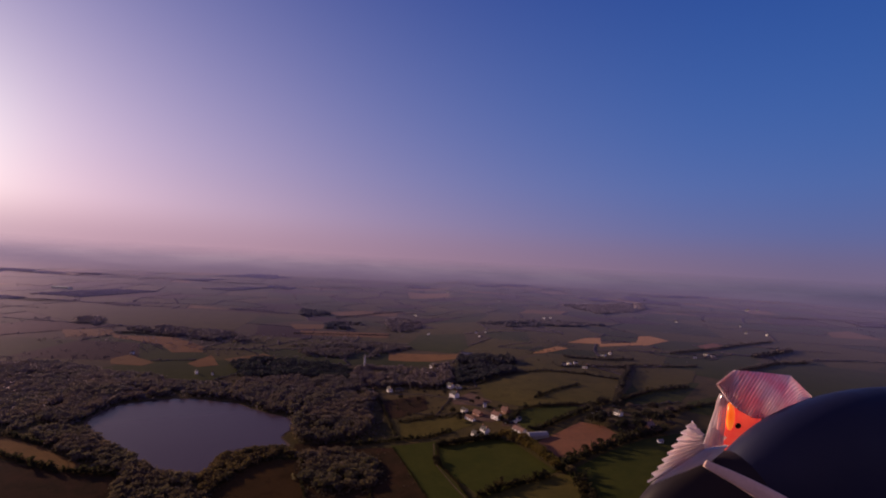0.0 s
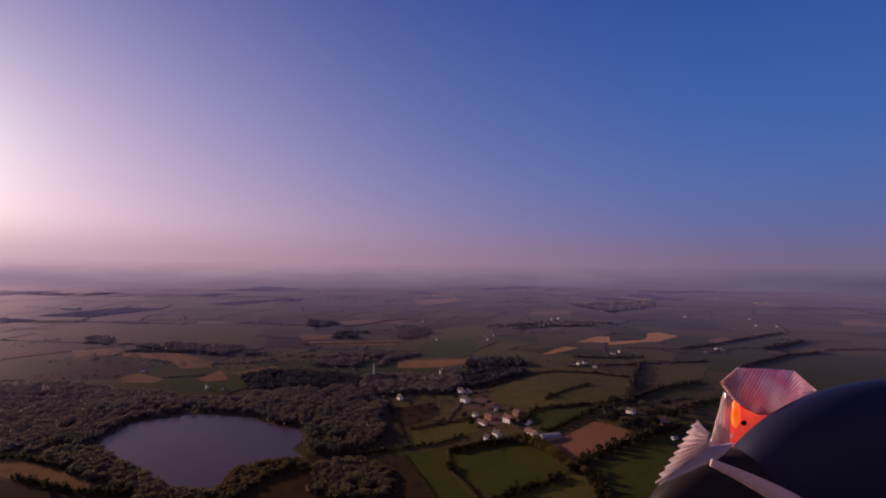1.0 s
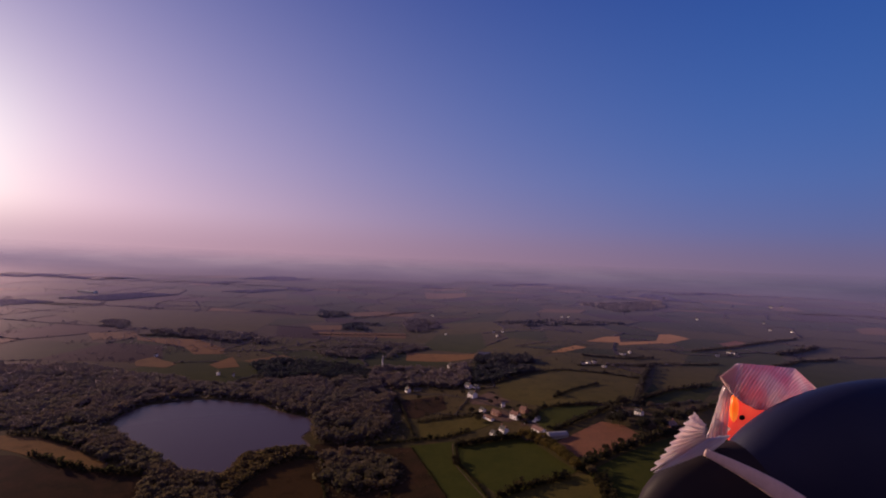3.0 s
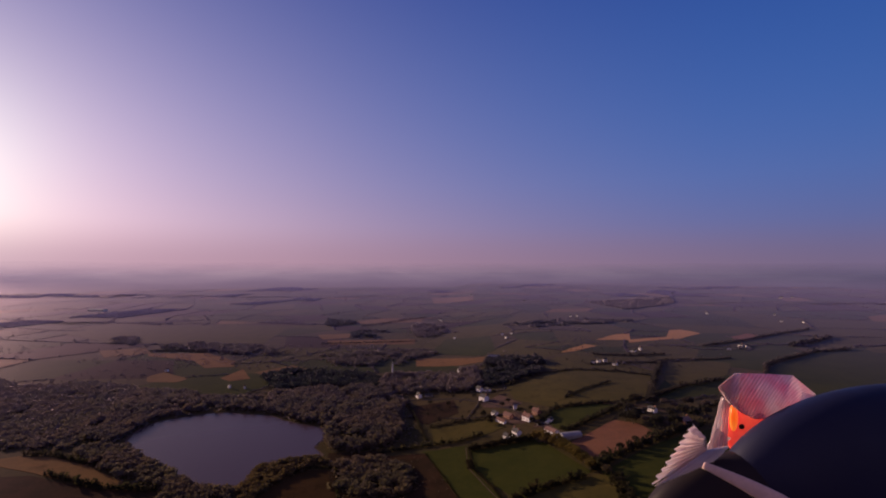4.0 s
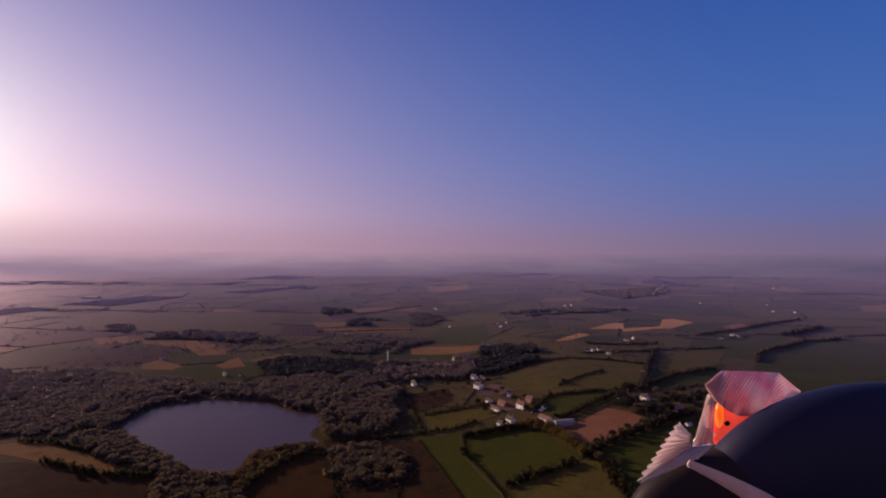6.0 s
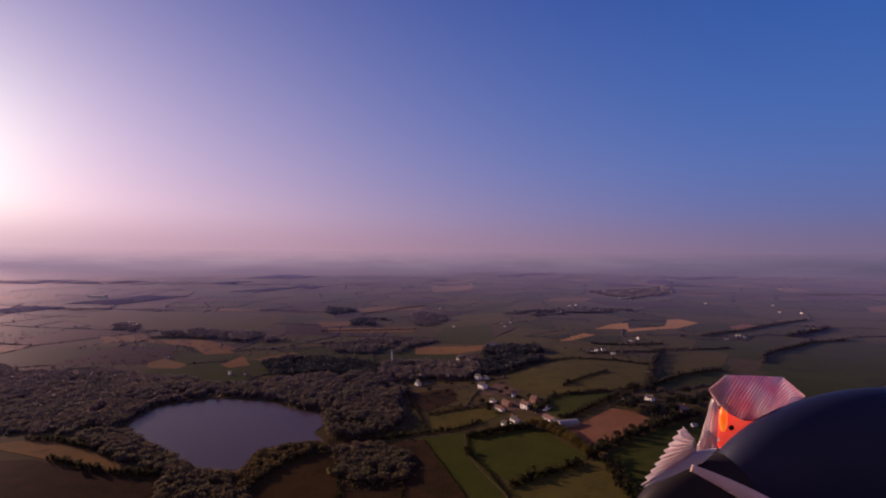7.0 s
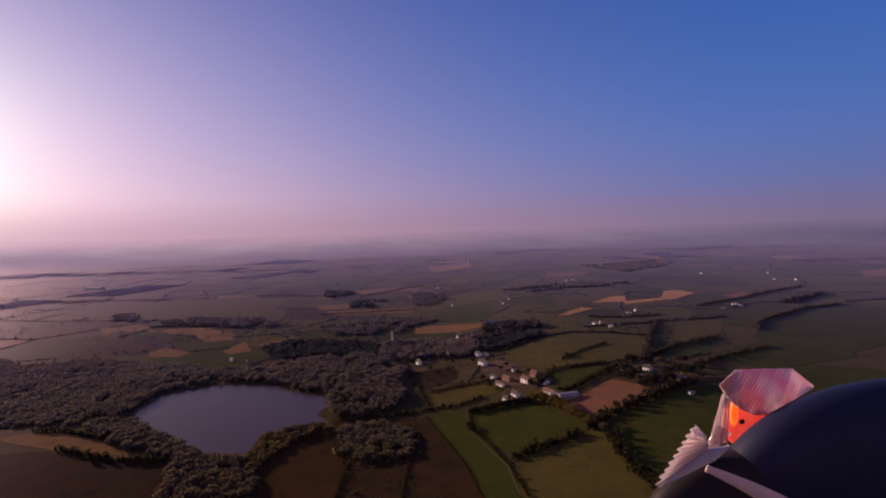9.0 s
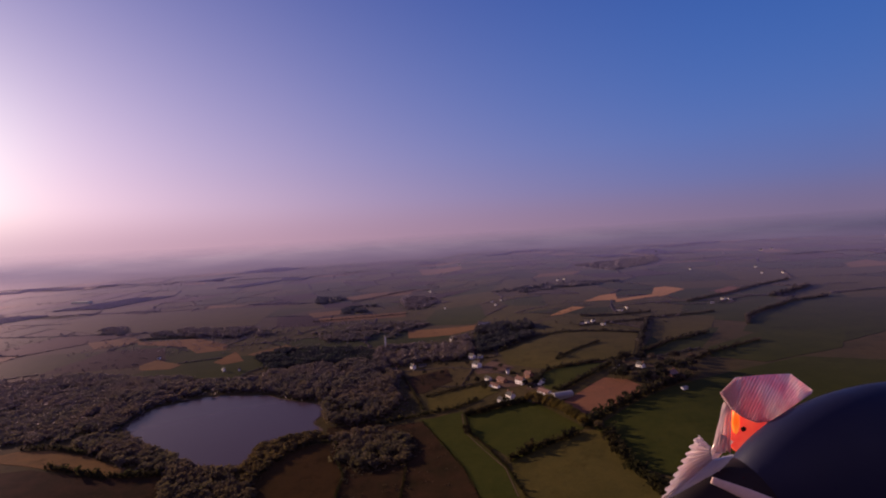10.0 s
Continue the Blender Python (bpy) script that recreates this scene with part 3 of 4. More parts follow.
wood([(-317, 464), (-295, 473), (-280, 474), (-256, 456), (-227, 436), (-199, 417), (-176, 402), (-154, 402), (-147, 385), (-129, 371), (-122, 345), (-171, 340), (-191, 379), (-199, 402), (-235, 414), (-274, 434)],
     4.8, 5.5, "dark wood on the near lake bank", seed=15, clump=10)
wood([(-690, 560), (-620, 700), (-540, 660), (-473, 686), (-378, 659), (-307, 644), (-315, 624), (-364, 591), (-357, 535), (-324, 470), (-420, 462), (-540, 480)], 6.0, 3.6, "dark hazy scrub wood in the valley beside the lake", seed=16, clump=6)
wood([(-271, 735), (-234, 768), (-147, 747), (-104, 726), (-101, 670), (-160, 678), (-221, 650)], 6.0, 7.0, "dark stand of trees behind the lake wood", "dark_leaf", seed=17, clump=7)
wood([(-101, 724), (-73, 743), (24, 751), (31, 660), (10, 640), (-30, 652), (-61, 648), (-98, 668)], 6.0, 7.5, "dark mixed wood round the stone tower", seed=18, clump=8)
wood([(33, 735), (75, 726), (110, 720), (104, 690), (62, 660), (34, 648)], 6.0, 7, "dark trees behind the farm houses", "dark_leaf", seed=32, clump=8)
wood([(36, 761), (44, 800), (114, 779), (118, 740), (74, 733)], 5.0, 10, "dark stand of conifers", "dark_leaf", seed=19, clump=9)
wood([(-579, 954), (-497, 990), (-364, 959), (-287, 895), (-359, 875), (-440, 908)], 7.5, 6, "hazy wood behind the ochre hay field", "far_leaf", seed=20, clump=5, coarse=True)
wood([(-729, 1062), (-678, 1069), (-605, 969), (-667, 982)], 8.5, 3.5, "far hazy copse", "far_leaf", seed=23, clump=4, coarse=True)
wood([(-358, 1373), (-282, 1357), (-256, 1258), (-326, 1263)], 9.0, 7, "far dark copse", "far_dark_leaf", seed=24, clump=4, coarse=True)
wood([(-241, 1156), (-169, 1180), (-154, 1090), (-225, 1086)], 8.5, 6, "far dark copse", "far_dark_leaf", seed=25, clump=4, coarse=True)
wood([(-126, 1300), (-33, 1290), (-28, 1121), (-87, 1079)], 9.0, 6, "far brown-green wood", "far_leaf", seed=26, clump=4, coarse=True)
wood([(446, 1761), (860, 2098), (730, 1736), (493, 1513)], 11.0, 4, "far dark conifer plantation", "far_dark_leaf", seed=21, clump=3, coarse=True)
wood([(104, 1180), (318, 1264), (421, 1226), (167, 1102)], 9.5, 3.5, "far wood behind the tan fields", "far_dark_leaf", seed=28, clump=4, coarse=True)
wood([(-232, 880), (-130, 950), (-30, 900), (-75, 860), (-95, 800), (-190, 810)], 7.5, 5, "hazy copse behind the hay field", "far_leaf", seed=29, clump=5, coarse=True)

def scrub(outline, spacing, low, tall, label, mat, seed):
    """Low bushes scattered unevenly over rough ground."""
    rng = np.random.default_rng(seed)
    P = np.array(outline, float)
    lo, hi = P.min(0), P.max(0)
    q = rng.uniform(lo, hi, (int(np.prod(hi - lo) / spacing ** 2), 2))
    q = q[inside(q, outline)]
    patchy = np.array([noise.noise((x * 0.05, y * 0.05, seed)) for x, y in q])
    q = q[patchy + rng.normal(0, 0.25, len(q)) > 0.0]
    h = rng.uniform(low, tall, len(q)) * rng.uniform(0.6, 1.0, len(q))
    C = np.concatenate([np.c_[q + rng.normal(0, 0.35, q.shape) * h[:, None], height(q[:, 0]) + h * k] for k in (0.3, 0.5, 0.7)])
    R = np.concatenate([h * k for k in (0.5, 0.4, 0.3)])
    C2 = np.concatenate([C + rng.normal(0, 0.55, C.shape) * R[:, None] for _ in range(3)])
    V, F = joined([clumps(C, R[:, None] * (0.7, 0.7, 0.65), rng, True), tufts(C2, np.tile(R, 3) * rng.uniform(0.4, 0.8, len(C2)), rng)])
    tagged(new("scrub", mesh_of("scrub", V, F, MAT[mat])), label, "scrub", kind="stuff")


scrub([(-72, 462), (-26, 465), (-10, 418), (6, 374), (14, 335), (-33, 337), (-33, 399), (-41, 436)], 4.5, 0.5, 1.6, "sparse low bushes on the rough heath", "leaf", 51)
scrub([(-58, 618), (-53, 594), (-42, 546), (-22, 480), (-64, 470), (-77, 551)], 3.6, 0.8, 3.2, "brown scrub between the wood and the paddocks", "leaf", 52)
scrub([(-53, 594), (-5, 611), (1, 563), (-29, 535), (-42, 546)], 4.0, 0.6, 2.4, "brown scrub in the paddock", "hedge", 53)
scrub([(-29, 535), (1, 563), (24, 575), (31, 540), (-24, 524)], 3.6, 0.8, 3.0, "overgrown ground below the gravel yard", "hedge", 54)
scrub([(-97, 436), (-56, 460), (-41, 436), (-31, 399), (-33, 340), (-72, 330), (-76, 386)], 3.6, 0.6, 2.6, "thorny scrub round the open wood", "leaf", 55)
scrub([(-20, 619), (30, 640), (60, 700), (40, 728), (20, 700), (-22, 650)], 4.0, 1.0, 4.0, "dark bushes climbing behind the cottages", "hedge", 56)
scrub([(60, 545), (80, 560), (95, 547), (76, 517), (66, 515)], 3.2, 1.0, 3.6, "bushes behind the farmhouse", "hedge", 58)
scrub([(-600, 800), (-200, 780), (-100, 880), (-150, 990), (-600, 980)], 7.5, 1.0, 4.0, "bushes scattered over the hazy valley", "leaf", 59)
scrub([(110, 690), (240, 660), (340, 760), (240, 900), (120, 830)], 9.0, 0.8, 3.4, "bushes scattered over the hillside", "hedge", 60)

# ---------------------------------------------------------------- hedges
def hedge_points(line, step, rng, width):
    out = []
    for (ax, ay), (bx, by) in zip(line, line[1:]):
        long = math.hypot(bx - ax, by - ay)
        k = max(2, int(long / step))
        s = (np.arange(k) + rng.uniform(-0.3, 0.3, k)) / k
        out.append(np.stack([ax + (bx - ax) * s, ay + (by - ay) * s], 1) + rng.normal(0, width, (k, 2)))
    return np.concatenate(out)


def hedge(line, high=2.6, width=0.9, label="dark overgrown field hedge", mat="hedge", seed=1):
    rng = np.random.default_rng(seed)
    q = hedge_points(line, 0.75, rng, width * 0.5)
    h = high * 1.05 * rng.uniform(0.45, 1.25, len(q)) * (1 + 0.5 * (rng.random(len(q)) < 0.1))
    z = height(q[:, 0])
    core = clumps(np.c_[q, z + h * 0.35], np.c_[h * 0.3, h * 0.3, h * 0.36], rng, True)
    C = np.concatenate([np.c_[q + rng.normal(0, width * 0.5, q.shape), z + h * rng.uniform(0.1, 1.0, len(q))] for _ in range(10)])
    V, F = joined([core, tufts(C, np.tile(h, 10) * rng.uniform(0.16, 0.36, len(C)), rng)])
    return tagged(new("hedge", mesh_of("hedge", V, F, MAT[mat])), label, "hedge", "field hedges")


HEDGES = [
    ([(10, 463), (21, 466), (62, 473)], 4.0, 2.2), ([(35, 376), (52, 386), (85, 399)], 4.2, 2.2), ([(10, 460), (12, 428), (24, 396), (32, 368), (38, 333)], 1.8, 0.7),
    ([(91, 405), (111, 423), (139, 443), (164, 459), (198, 479)], 4.6, 2.6), ([(-64, 468), (-42, 475), (-19, 481), (3, 484), (23, 497)], 2.8, 1.2),
    ([(-26, 525), (1, 533), (32, 536)], 2.2, 0.9), ([(76, 517), (95, 547), (134, 549), (164, 549), (192, 563)], 3.0, 1.3),
    ([(192, 563), (230, 651), (271, 735)], 4.0, 1.6), ([(92, 483), (133, 518), (158, 542)], 4.0, 2.0),
    ([(110, 577), (140, 606), (172, 627)], 2.6, 1.0), 
    ([(101, 397), (102, 373), (101, 350), (108, 300)], 4.6, 2.8), ([(-58, 618), (-39, 545), (-26, 490)], 2.0, 0.8), ([(-26, 465), (-10, 421), (6, 374), (14, 335)], 1.2, 0.5),
    ([(-91, 436), (-82, 404), (-74, 385), (-72, 331)], 1.8, 0.7), ([(196, 792), (252, 785), (305, 799)], 3.0, 1.4), ([(-243, 1267), (-94, 1476)], 2.2, 1.2),
    ([(-266, 1001), (-85, 1038)], 2.2, 1.2), 
    ([(57, 646), (109, 689), (144, 696), (205, 676), (230, 659)], 2.6, 1.0),
    ([(233, 533), (265, 558), (337, 596)], 2.8, 1.3),
    ([(-95, 439), (-132, 437)], 2.0, 0.8), ([(-33, 337), (-33, 399), (-39, 433)], 1.6, 0.6),
    ([(376, 679), (400, 720), (425, 744), (450, 763), (490, 790), (539, 828), (614, 855)], 3.6, 1.8), ([(539, 880), (595, 916), (678, 981)], 5.0, 2.6),
    ([(396, 872), (436, 898), (496, 935), (583, 1002), (717, 1090)], 3.2, 1.6), ([(258, 739), (279, 750), (317, 760), (352, 762), (386, 773)], 2.6, 1.2),
    ([(192, 563), (225, 592), (249, 613), (274, 624), (306, 644)], 3.4, 1.5), ([(-546, 908), (-499, 912), (-437, 900)], 3.0, 1.4),
    ([(-351, 455), (-322, 454), (-276, 436)], 3.0, 1.6), ([(-300, 420), (-243, 400), (-202, 399)], 3.4, 1.8), ([(172, 722), (230, 735), (281, 738)], 2.4, 1.0),
]
for i, (line, high, wide) in enumerate(HEDGES):
    hedge(line, high, wide, seed=100 + i)

# ---------------------------------------------------------------- the far patchwork of fields
KEEP = FIELDS + WOODS + [LAKE]


def taken(p):
    hit = np.zeros(len(p), bool)
    for outline in KEEP:
        hit |= inside(p, [tuple(q) for q in outline])
    return hit


def patchwork():
    rng = np.random.default_rng(5)
    rows, cols = 26, 50
    ys = 560 + np.cumsum(np.r_[0, 70 + 3.2 * np.arange(rows - 1)])
    cells = {k: [] for k in ("olive", "green", "dark_green", "brown", "heath", "dull_ochre")}
    edges, copse = [], []
    grid = np.zeros((rows, cols, 2))
    for r in range(rows):
        x = (np.arange(cols) - cols / 2 + (0.5 if r % 2 else 0)) * (95 + 1.6 * r)
        grid[r, :, 0] = x + rng.normal(0, 18, cols) + 0.15 * (ys[r] - 600)
        grid[r, :, 1] = ys[r] + rng.normal(0, 14 + r * 0.5, cols) + 0.18 * x * math.sin(r * 0.7)
    for r in range(rows - 1):
        for c in range(cols - 1):
            quad = [grid[r, c], grid[r, c + 1], grid[r + 1, c + 1], grid[r + 1, c]]
            mid = np.mean(quad, 0)
            if abs(mid[0]) > 1.15 * mid[1] + 200 or mid[1] < 520:
                continue
            u = rng.random()
            kind = ("olive", "dark_green", "green", "brown", "heath", "dull_ochre")[int(np.searchsorted([0.34, 0.56, 0.76, 0.88, 0.95] if mid[0] > 60 else [0.34, 0.56, 0.72, 0.85, 0.94], u))]
            if mid[0] > 100 and mid[1] < 1350 and kind in ("brown", "heath", "dull_ochre"):
                kind = "olive"                      # the hillside beyond the hamlet is all grass
            if not taken(np.array([mid]))[0]:
                if rng.random() < 0.04 and (mid[1] > 1250 or mid[0] < -250):
                    copse.append(quad)
                cells[kind].append(quad)
            for a, b in ((quad[0], quad[1]), (quad[0], quad[3])):
                if rng.random() < (0.3 if mid[0] > 120 and mid[1] < 1150 else 0.55):
                    edges.append((a, b))
    names = {"olive": "dry olive fields", "green": "green fields", "dark_green": "dark green fields", "brown": "brown fields", "heath": "rough heath fields",
             "dull_ochre": "dry ochre fields"}
    for i, (kind, quads) in enumerate(cells.items()):
        tagged(new("far_fields", draped("far_fields", [[tuple(p) for p in q] for q in quads], 0.05 + 0.004 * i, MAT[kind], 0)), names[kind] + " scattered over the hazy plain", "fields", kind="stuff")
    near, far = [], []
    for a, b in edges:
        d = (a[1] + b[1]) / 2
        step = 1.2 if d < 1100 else 2.2
        q = hedge_points([tuple(a), tuple(b)], step, rng, 0.8)
        q = q[~taken(q)]
        if len(q):
            (near if d < 1100 else far).append(q)
    for group, coarse, high in ((near, True, 1.9), (far, True, 2.0)):
        q = np.concatenate(group)
        h = high * rng.uniform(0.5, 1.0, len(q)) * (1 + 1.2 * (rng.random(len(q)) < 0.04))
        V, F = clumps(np.c_[q, height(q[:, 0]) + h * 0.4], np.c_[h * 0.75, h * 0.75, h * 0.6], rng, coarse)
        tagged(new("far_hedges", mesh_of("far_hedges", V, F, MAT["far_leaf"], True)), "dark hedgerows dividing the far fields", "hedges", kind="stuff")
    C = []
    for quad in copse:
        k = int(abs((quad[1] - quad[0])[0] * (quad[3] - quad[0])[1]) / 16)
        s, t = rng.random(k)[:, None], rng.random(k)[:, None]
        C.append((quad[0] * (1 - s) + quad[1] * s) * (1 - t) + (quad[3] * (1 - s) + quad[2] * s) * t)
    q = np.concatenate(C)
    h = rng.uniform(1.6, 3.6, len(q))
    V, F = clumps(np.c_[q, height(q[:, 0]) + h * 0.55], np.c_[h * 0.5 + 1.4, h * 0.5 + 1.4, h * 0.5], rng, True)
    tagged(new("far_copses", mesh_of("far_copses", V, F, MAT["far_leaf"], True)), "dark copses on the far plain", "woodland", kind="stuff")


patchwork()


def far_scrub():
    """Lone bushes and small thickets all over the plain."""
    rng = np.random.default_rng(9)
    y = rng.uniform(600, 1700, 60000)
    x = rng.uniform(-1.0, 1.0, 60000) * (0.95 * y + 100)
    keep = np.array([noise.noise((a * 0.011, b * 0.006, 4.2)) + 0.6 * noise.noise((a * 0.05, b * 0.03, 1.7)) for a, b in zip(x, y)]) + rng.normal(0, 0.12, 60000) > 0.34
    q = np.stack([x, y], 1)[keep]
    q = q[~taken(q)][:2600]
    h = rng.uniform(0.8, 2.6, len(q))
    C = np.concatenate([np.c_[q + rng.normal(0, 0.5, q.shape) * h[:, None], height(q[:, 0]) + h * k] for k in (0.35, 0.6)])
    R = np.concatenate([h * 0.55, h * 0.4])
    V, F = clumps(C, R[:, None] * (1, 1, 0.85), rng, True)
    tagged(new("far_bushes", mesh_of("far_bushes", V, F, MAT["far_leaf"], True)), "dark thickets scattered over the far plain", "bushes", kind="stuff")


far_scrub()


def far_hills():
    """Low ridges that close the plain."""
    rng = np.random.default_rng(8)
    n, m = 120, 10
    ang = np.linspace(radians(-75), radians(75), n)
    V = []
    for j in range(m):
        s = j / (m - 1)
        for i, a in enumerate(ang):
            r = 3300 + 1300 * s
            ridge = 172 + 14 * max(0, -math.sin(a)) + 22 * noise.noise((a * 5, 3.1, 0)) + 9 * noise.noise((a * 17, 7.7, 0))
            V.append((r * math.sin(a), r * math.cos(a), ridge * math.sin(s * math.pi / 2) ** 2 - 1))
    gi = np.arange(n * m).reshape(m, n)
    F = np.stack([gi[:-1, :-1], gi[:-1, 1:], gi[1:, 1:], gi[1:, :-1]], 2).reshape(-1, 4)
    tagged(new("backdrop", mesh_of("far_hills", V, F, MAT["distance"], True)), "low ridges along the horizon with haze painted on as glow", "hills", kind="structure")


far_hills()


# ---------------------------------------------------------------- buildings
def gable_body(l, w, h, roof):
    """Walls with two gables, ridge along x."""
    bm = bmesh.new()
    ring = []
    for x in (-l / 2, l / 2):
        ring.append([bm.verts.new(p) for p in ((x, -w / 2, -0.6), (x, w / 2, -0.6), (x, w / 2, h), (x, 0, h + roof), (x, -w / 2, h))])
    a, b = ring
    bm.faces.new(a)
    bm.faces.new(b[::-1])
    for i in range(5):
        j = (i + 1) % 5
        bm.faces.new((a[j], a[i], b[i], b[j]))
    bmesh.ops.recalc_face_normals(bm, faces=bm.faces)
    return bm


def roof_slabs(l, w, h, roof, over=0.35, thick=0.22):
    bm = bmesh.new()
    slope = roof / (w / 2)
    for side in (-1, 1):
        y0, z0 = side * (w / 2 + over), h - over * slope + 0.04
        P = []
        for x in (-l / 2 - over, l / 2 + over):
            P.append([bm.verts.new(p) for p in ((x, y0, z0), (x, 0, h + roof + 0.04), (x, 0, h + roof + 0.04 + thick), (x, y0, z0 + thick))])
        a, b = P
        bm.faces.new(a)
        bm.faces.new(b[::-1])
        for i in range(4):
            j = (i + 1) % 4
            bm.faces.new((a[j], a[i], b[i], b[j]))
    bmesh.ops.recalc_face_normals(bm, faces=bm.faces)
    return bm


def boxed(*given):
    bm = bmesh.new()
    box(bm, *given)
    return bm


def building(name, x, y, turn, l, w, h, roof, wall, top, label, category="house", chimneys=1, storeys=1, openings=True, group=""):
    """A gabled building: wall, roof, chimneys, door and windows, ridge along its own x axis."""
    l, w, h, roof = l * 0.92, w * 0.92, h * 0.86, roof * 0.95
    base = new(name)
    base.matrix_world = pose(x, y, float(height(x)), 0, 0, turn)
    tagged(base, label, category, group)
    part("wall", gable_body(l, w, h, roof), MAT[wall], base)
    part("roof", roof_slabs(l, w, h, roof), MAT[top], base)
    part("ridge", boxed(0, 0, h + roof + 0.12, l + 0.7, 0.35, 0.2), MAT["tile" if top == "tile" else "slate"], base)
    for k in range(chimneys):
        stack = part("chimney", boxed((l / 2 - 0.7) * (1 if k == 0 else -1), 0, h + roof - 0.6, 0.8, 1.1, 1.9), MAT["brick" if wall != "stone" else "stone"], base)
        part("chimney_pot", boxed((l / 2 - 0.7) * (1 if k == 0 else -1), 0, h + roof + 1.3, 0.35, 0.35, 0.45), MAT["tile"], stack)
    if openings:
        count = max(2, int(l / 3.2))
        for level in range(storeys):
            for k in range(count):
                wx = -l / 2 + l * (k + 0.5) / count
                for side in (-1, 1):
                    if level == 0 and k == count // 2 and side == -1:
                        part("door", boxed(wx, side * (w / 2 + 0.02), 0, 1.0, 0.10, 2.05), MAT["wood"], base)
                        continue
                    win = part("window", boxed(wx, side * (w / 2 + 0.02), 0.85 + 2.2 * level, 1.15, 0.08, 1.25), MAT["render"], base)
                    part("pane", boxed(wx, side * (w / 2 + 0.05), 0.93 + 2.2 * level, 0.98, 0.08, 1.08), MAT["glass"], win)
    return base


def tunnel_barn(x, y, turn, l, w, h):
    """A long barn with a rounded pale roof, in bays."""
    base = new("barn")
    base.matrix_world = pose(x, y, float(height(x)), 0, 0, turn)
    tagged(base, "long pale sheet-metal barn with a rounded roof beside the ploughed field", "barn")
    part("wall", boxed(0, 0, -0.6, l, w, h + 0.6), MAT["stone"], base)
    n = 10
    bays = 5
    for bay in range(bays):
        bm = bmesh.new()
        x0, x1 = -l / 2 + l * bay / bays - 0.1, -l / 2 + l * (bay + 1) / bays - 0.03
        rows = []
        for r in (0.0, 0.18):
            for xx in (x0, x1):
                rows.append([bm.verts.new((xx, -(w / 2 + 0.2 + r) * math.cos(math.pi * k / n), h + (w * 0.32 + r) * math.sin(math.pi * k / n) + 0.02)) for k in range(n + 1)])
        lo0, lo1, up0, up1 = rows
        for k in range(n):
            bm.faces.new((up0[k], up1[k], up1[k + 1], up0[k + 1]))
            bm.faces.new((lo0[k], lo0[k + 1], lo1[k + 1], lo1[k]))
            bm.faces.new((lo0[k], up0[k], up0[k + 1], lo0[k + 1]))
            bm.faces.new((lo1[k], lo1[k + 1], up1[k + 1], up1[k]))
        bmesh.ops.recalc_face_normals(bm, faces=bm.faces)
        part("roof_panel", bm, MAT["sheet"], base)
    for xx in (-l / 2 - 0.02, l / 2 + 0.02):
        bm = bmesh.new()
        arc = [(-(w / 2) * math.cos(math.pi * k / n), h + w * 0.32 * math.sin(math.pi * k / n)) for k in range(n + 1)]
        a = [bm.verts.new((xx - 0.05, yy, zz)) for yy, zz in arc]
        b = [bm.verts.new((xx + 0.05, yy, zz)) for yy, zz in arc]
        bm.faces.new(a)
        bm.faces.new(b[::-1])
        for k in range(n + 1):
            j = (k + 1) % (n + 1)
            bm.faces.new((a[j], a[k], b[k], b[j]))
        bmesh.ops.recalc_face_normals(bm, faces=bm.faces)
        part("gable", bm, MAT["sheet"], base)
        part("barn_door", boxed(xx, 0, 0, 0.2, 3.2, 3.0), MAT["wood"], base)


building("house", 42, 482, -60, 7.5, 4.8, 2.6, 1.6, "render", "slate", "low white rendered cottage wing with a slate roof", chimneys=1)
building("house", 50, 485, -60, 8, 5.6, 4.6, 2.2, "render", "slate", "white two-storey rendered house with a slate roof", chimneys=2, storeys=2)
building("shed", 40, 523, -57, 13, 3.8, 2.5, 1.3, "render", "tile", "long low white shed with a red tile roof", "shed", 0)
building("barn", 48, 534, -57, 11, 5.5, 3.2, 2.0, "brick", "tile", "red-roofed brick barn in the farmyard", "barn", 0)
building("shed", 36, 546, -57, 7, 4.2, 3.0, 1.6, "render", "slate", "small white shed with a dark roof", "shed", 0)
building("house", 64, 520, -56, 10, 6, 4.8, 2.4, "render", "tile", "white farmhouse with a red tile roof", chimneys=2, storeys=2)
building("house", 74, 534, -54, 8, 5.5, 4.0, 2.6, "brick", "tile", "brick farm building with a red tile roof", chimneys=1)
building("stable", 79, 484, -52, 12, 6.5, 2.6, 1.8, "render", "rust", "stable with a rusty pink sheet roof", "stable", 0)
building("shed", 83, 512, 60, 6, 4, 2.4, 1.2, "render", "slate", "small white outhouse behind the stable", "shed", 0)
tunnel_barn(91, 468, 16, 17, 6.5, 2.4)
building("shed", 81, 466, 16, 7, 4.5, 2.4, 1.4, "stone", "sheet", "low shed with a pale sheet roof", "shed", 0)
building("house", 28, 598, -55, 10, 7, 5.0, 2.4, "render", "slate", "white house at the gravel yard", chimneys=1, storeys=2)
building("house", 25, 638, -58, 9, 6, 3.8, 2.2, "render", "slate", "white cottage among trees", chimneys=1)
building("house", 34, 634, -55, 7, 5, 2.6, 1.6, "render", "slate", "low white outbuilding beside the cottage", chimneys=0)
building("house", -45, 631, -62, 8, 5, 3.4, 2.6, "render", "slate", "white house with a steep slate roof at the wood's edge", chimneys=1, storeys=2)
building("shed", -34, 634, -5, 9, 4.5, 2.2, 1.4, "stone", "slate", "long grey shed beside the white house", "shed", 0)
building("cottage", -66, 627, 15, 6, 4.5, 2.6, 1.7, "render", "slate", "small white gate cottage", "cottage", 1)
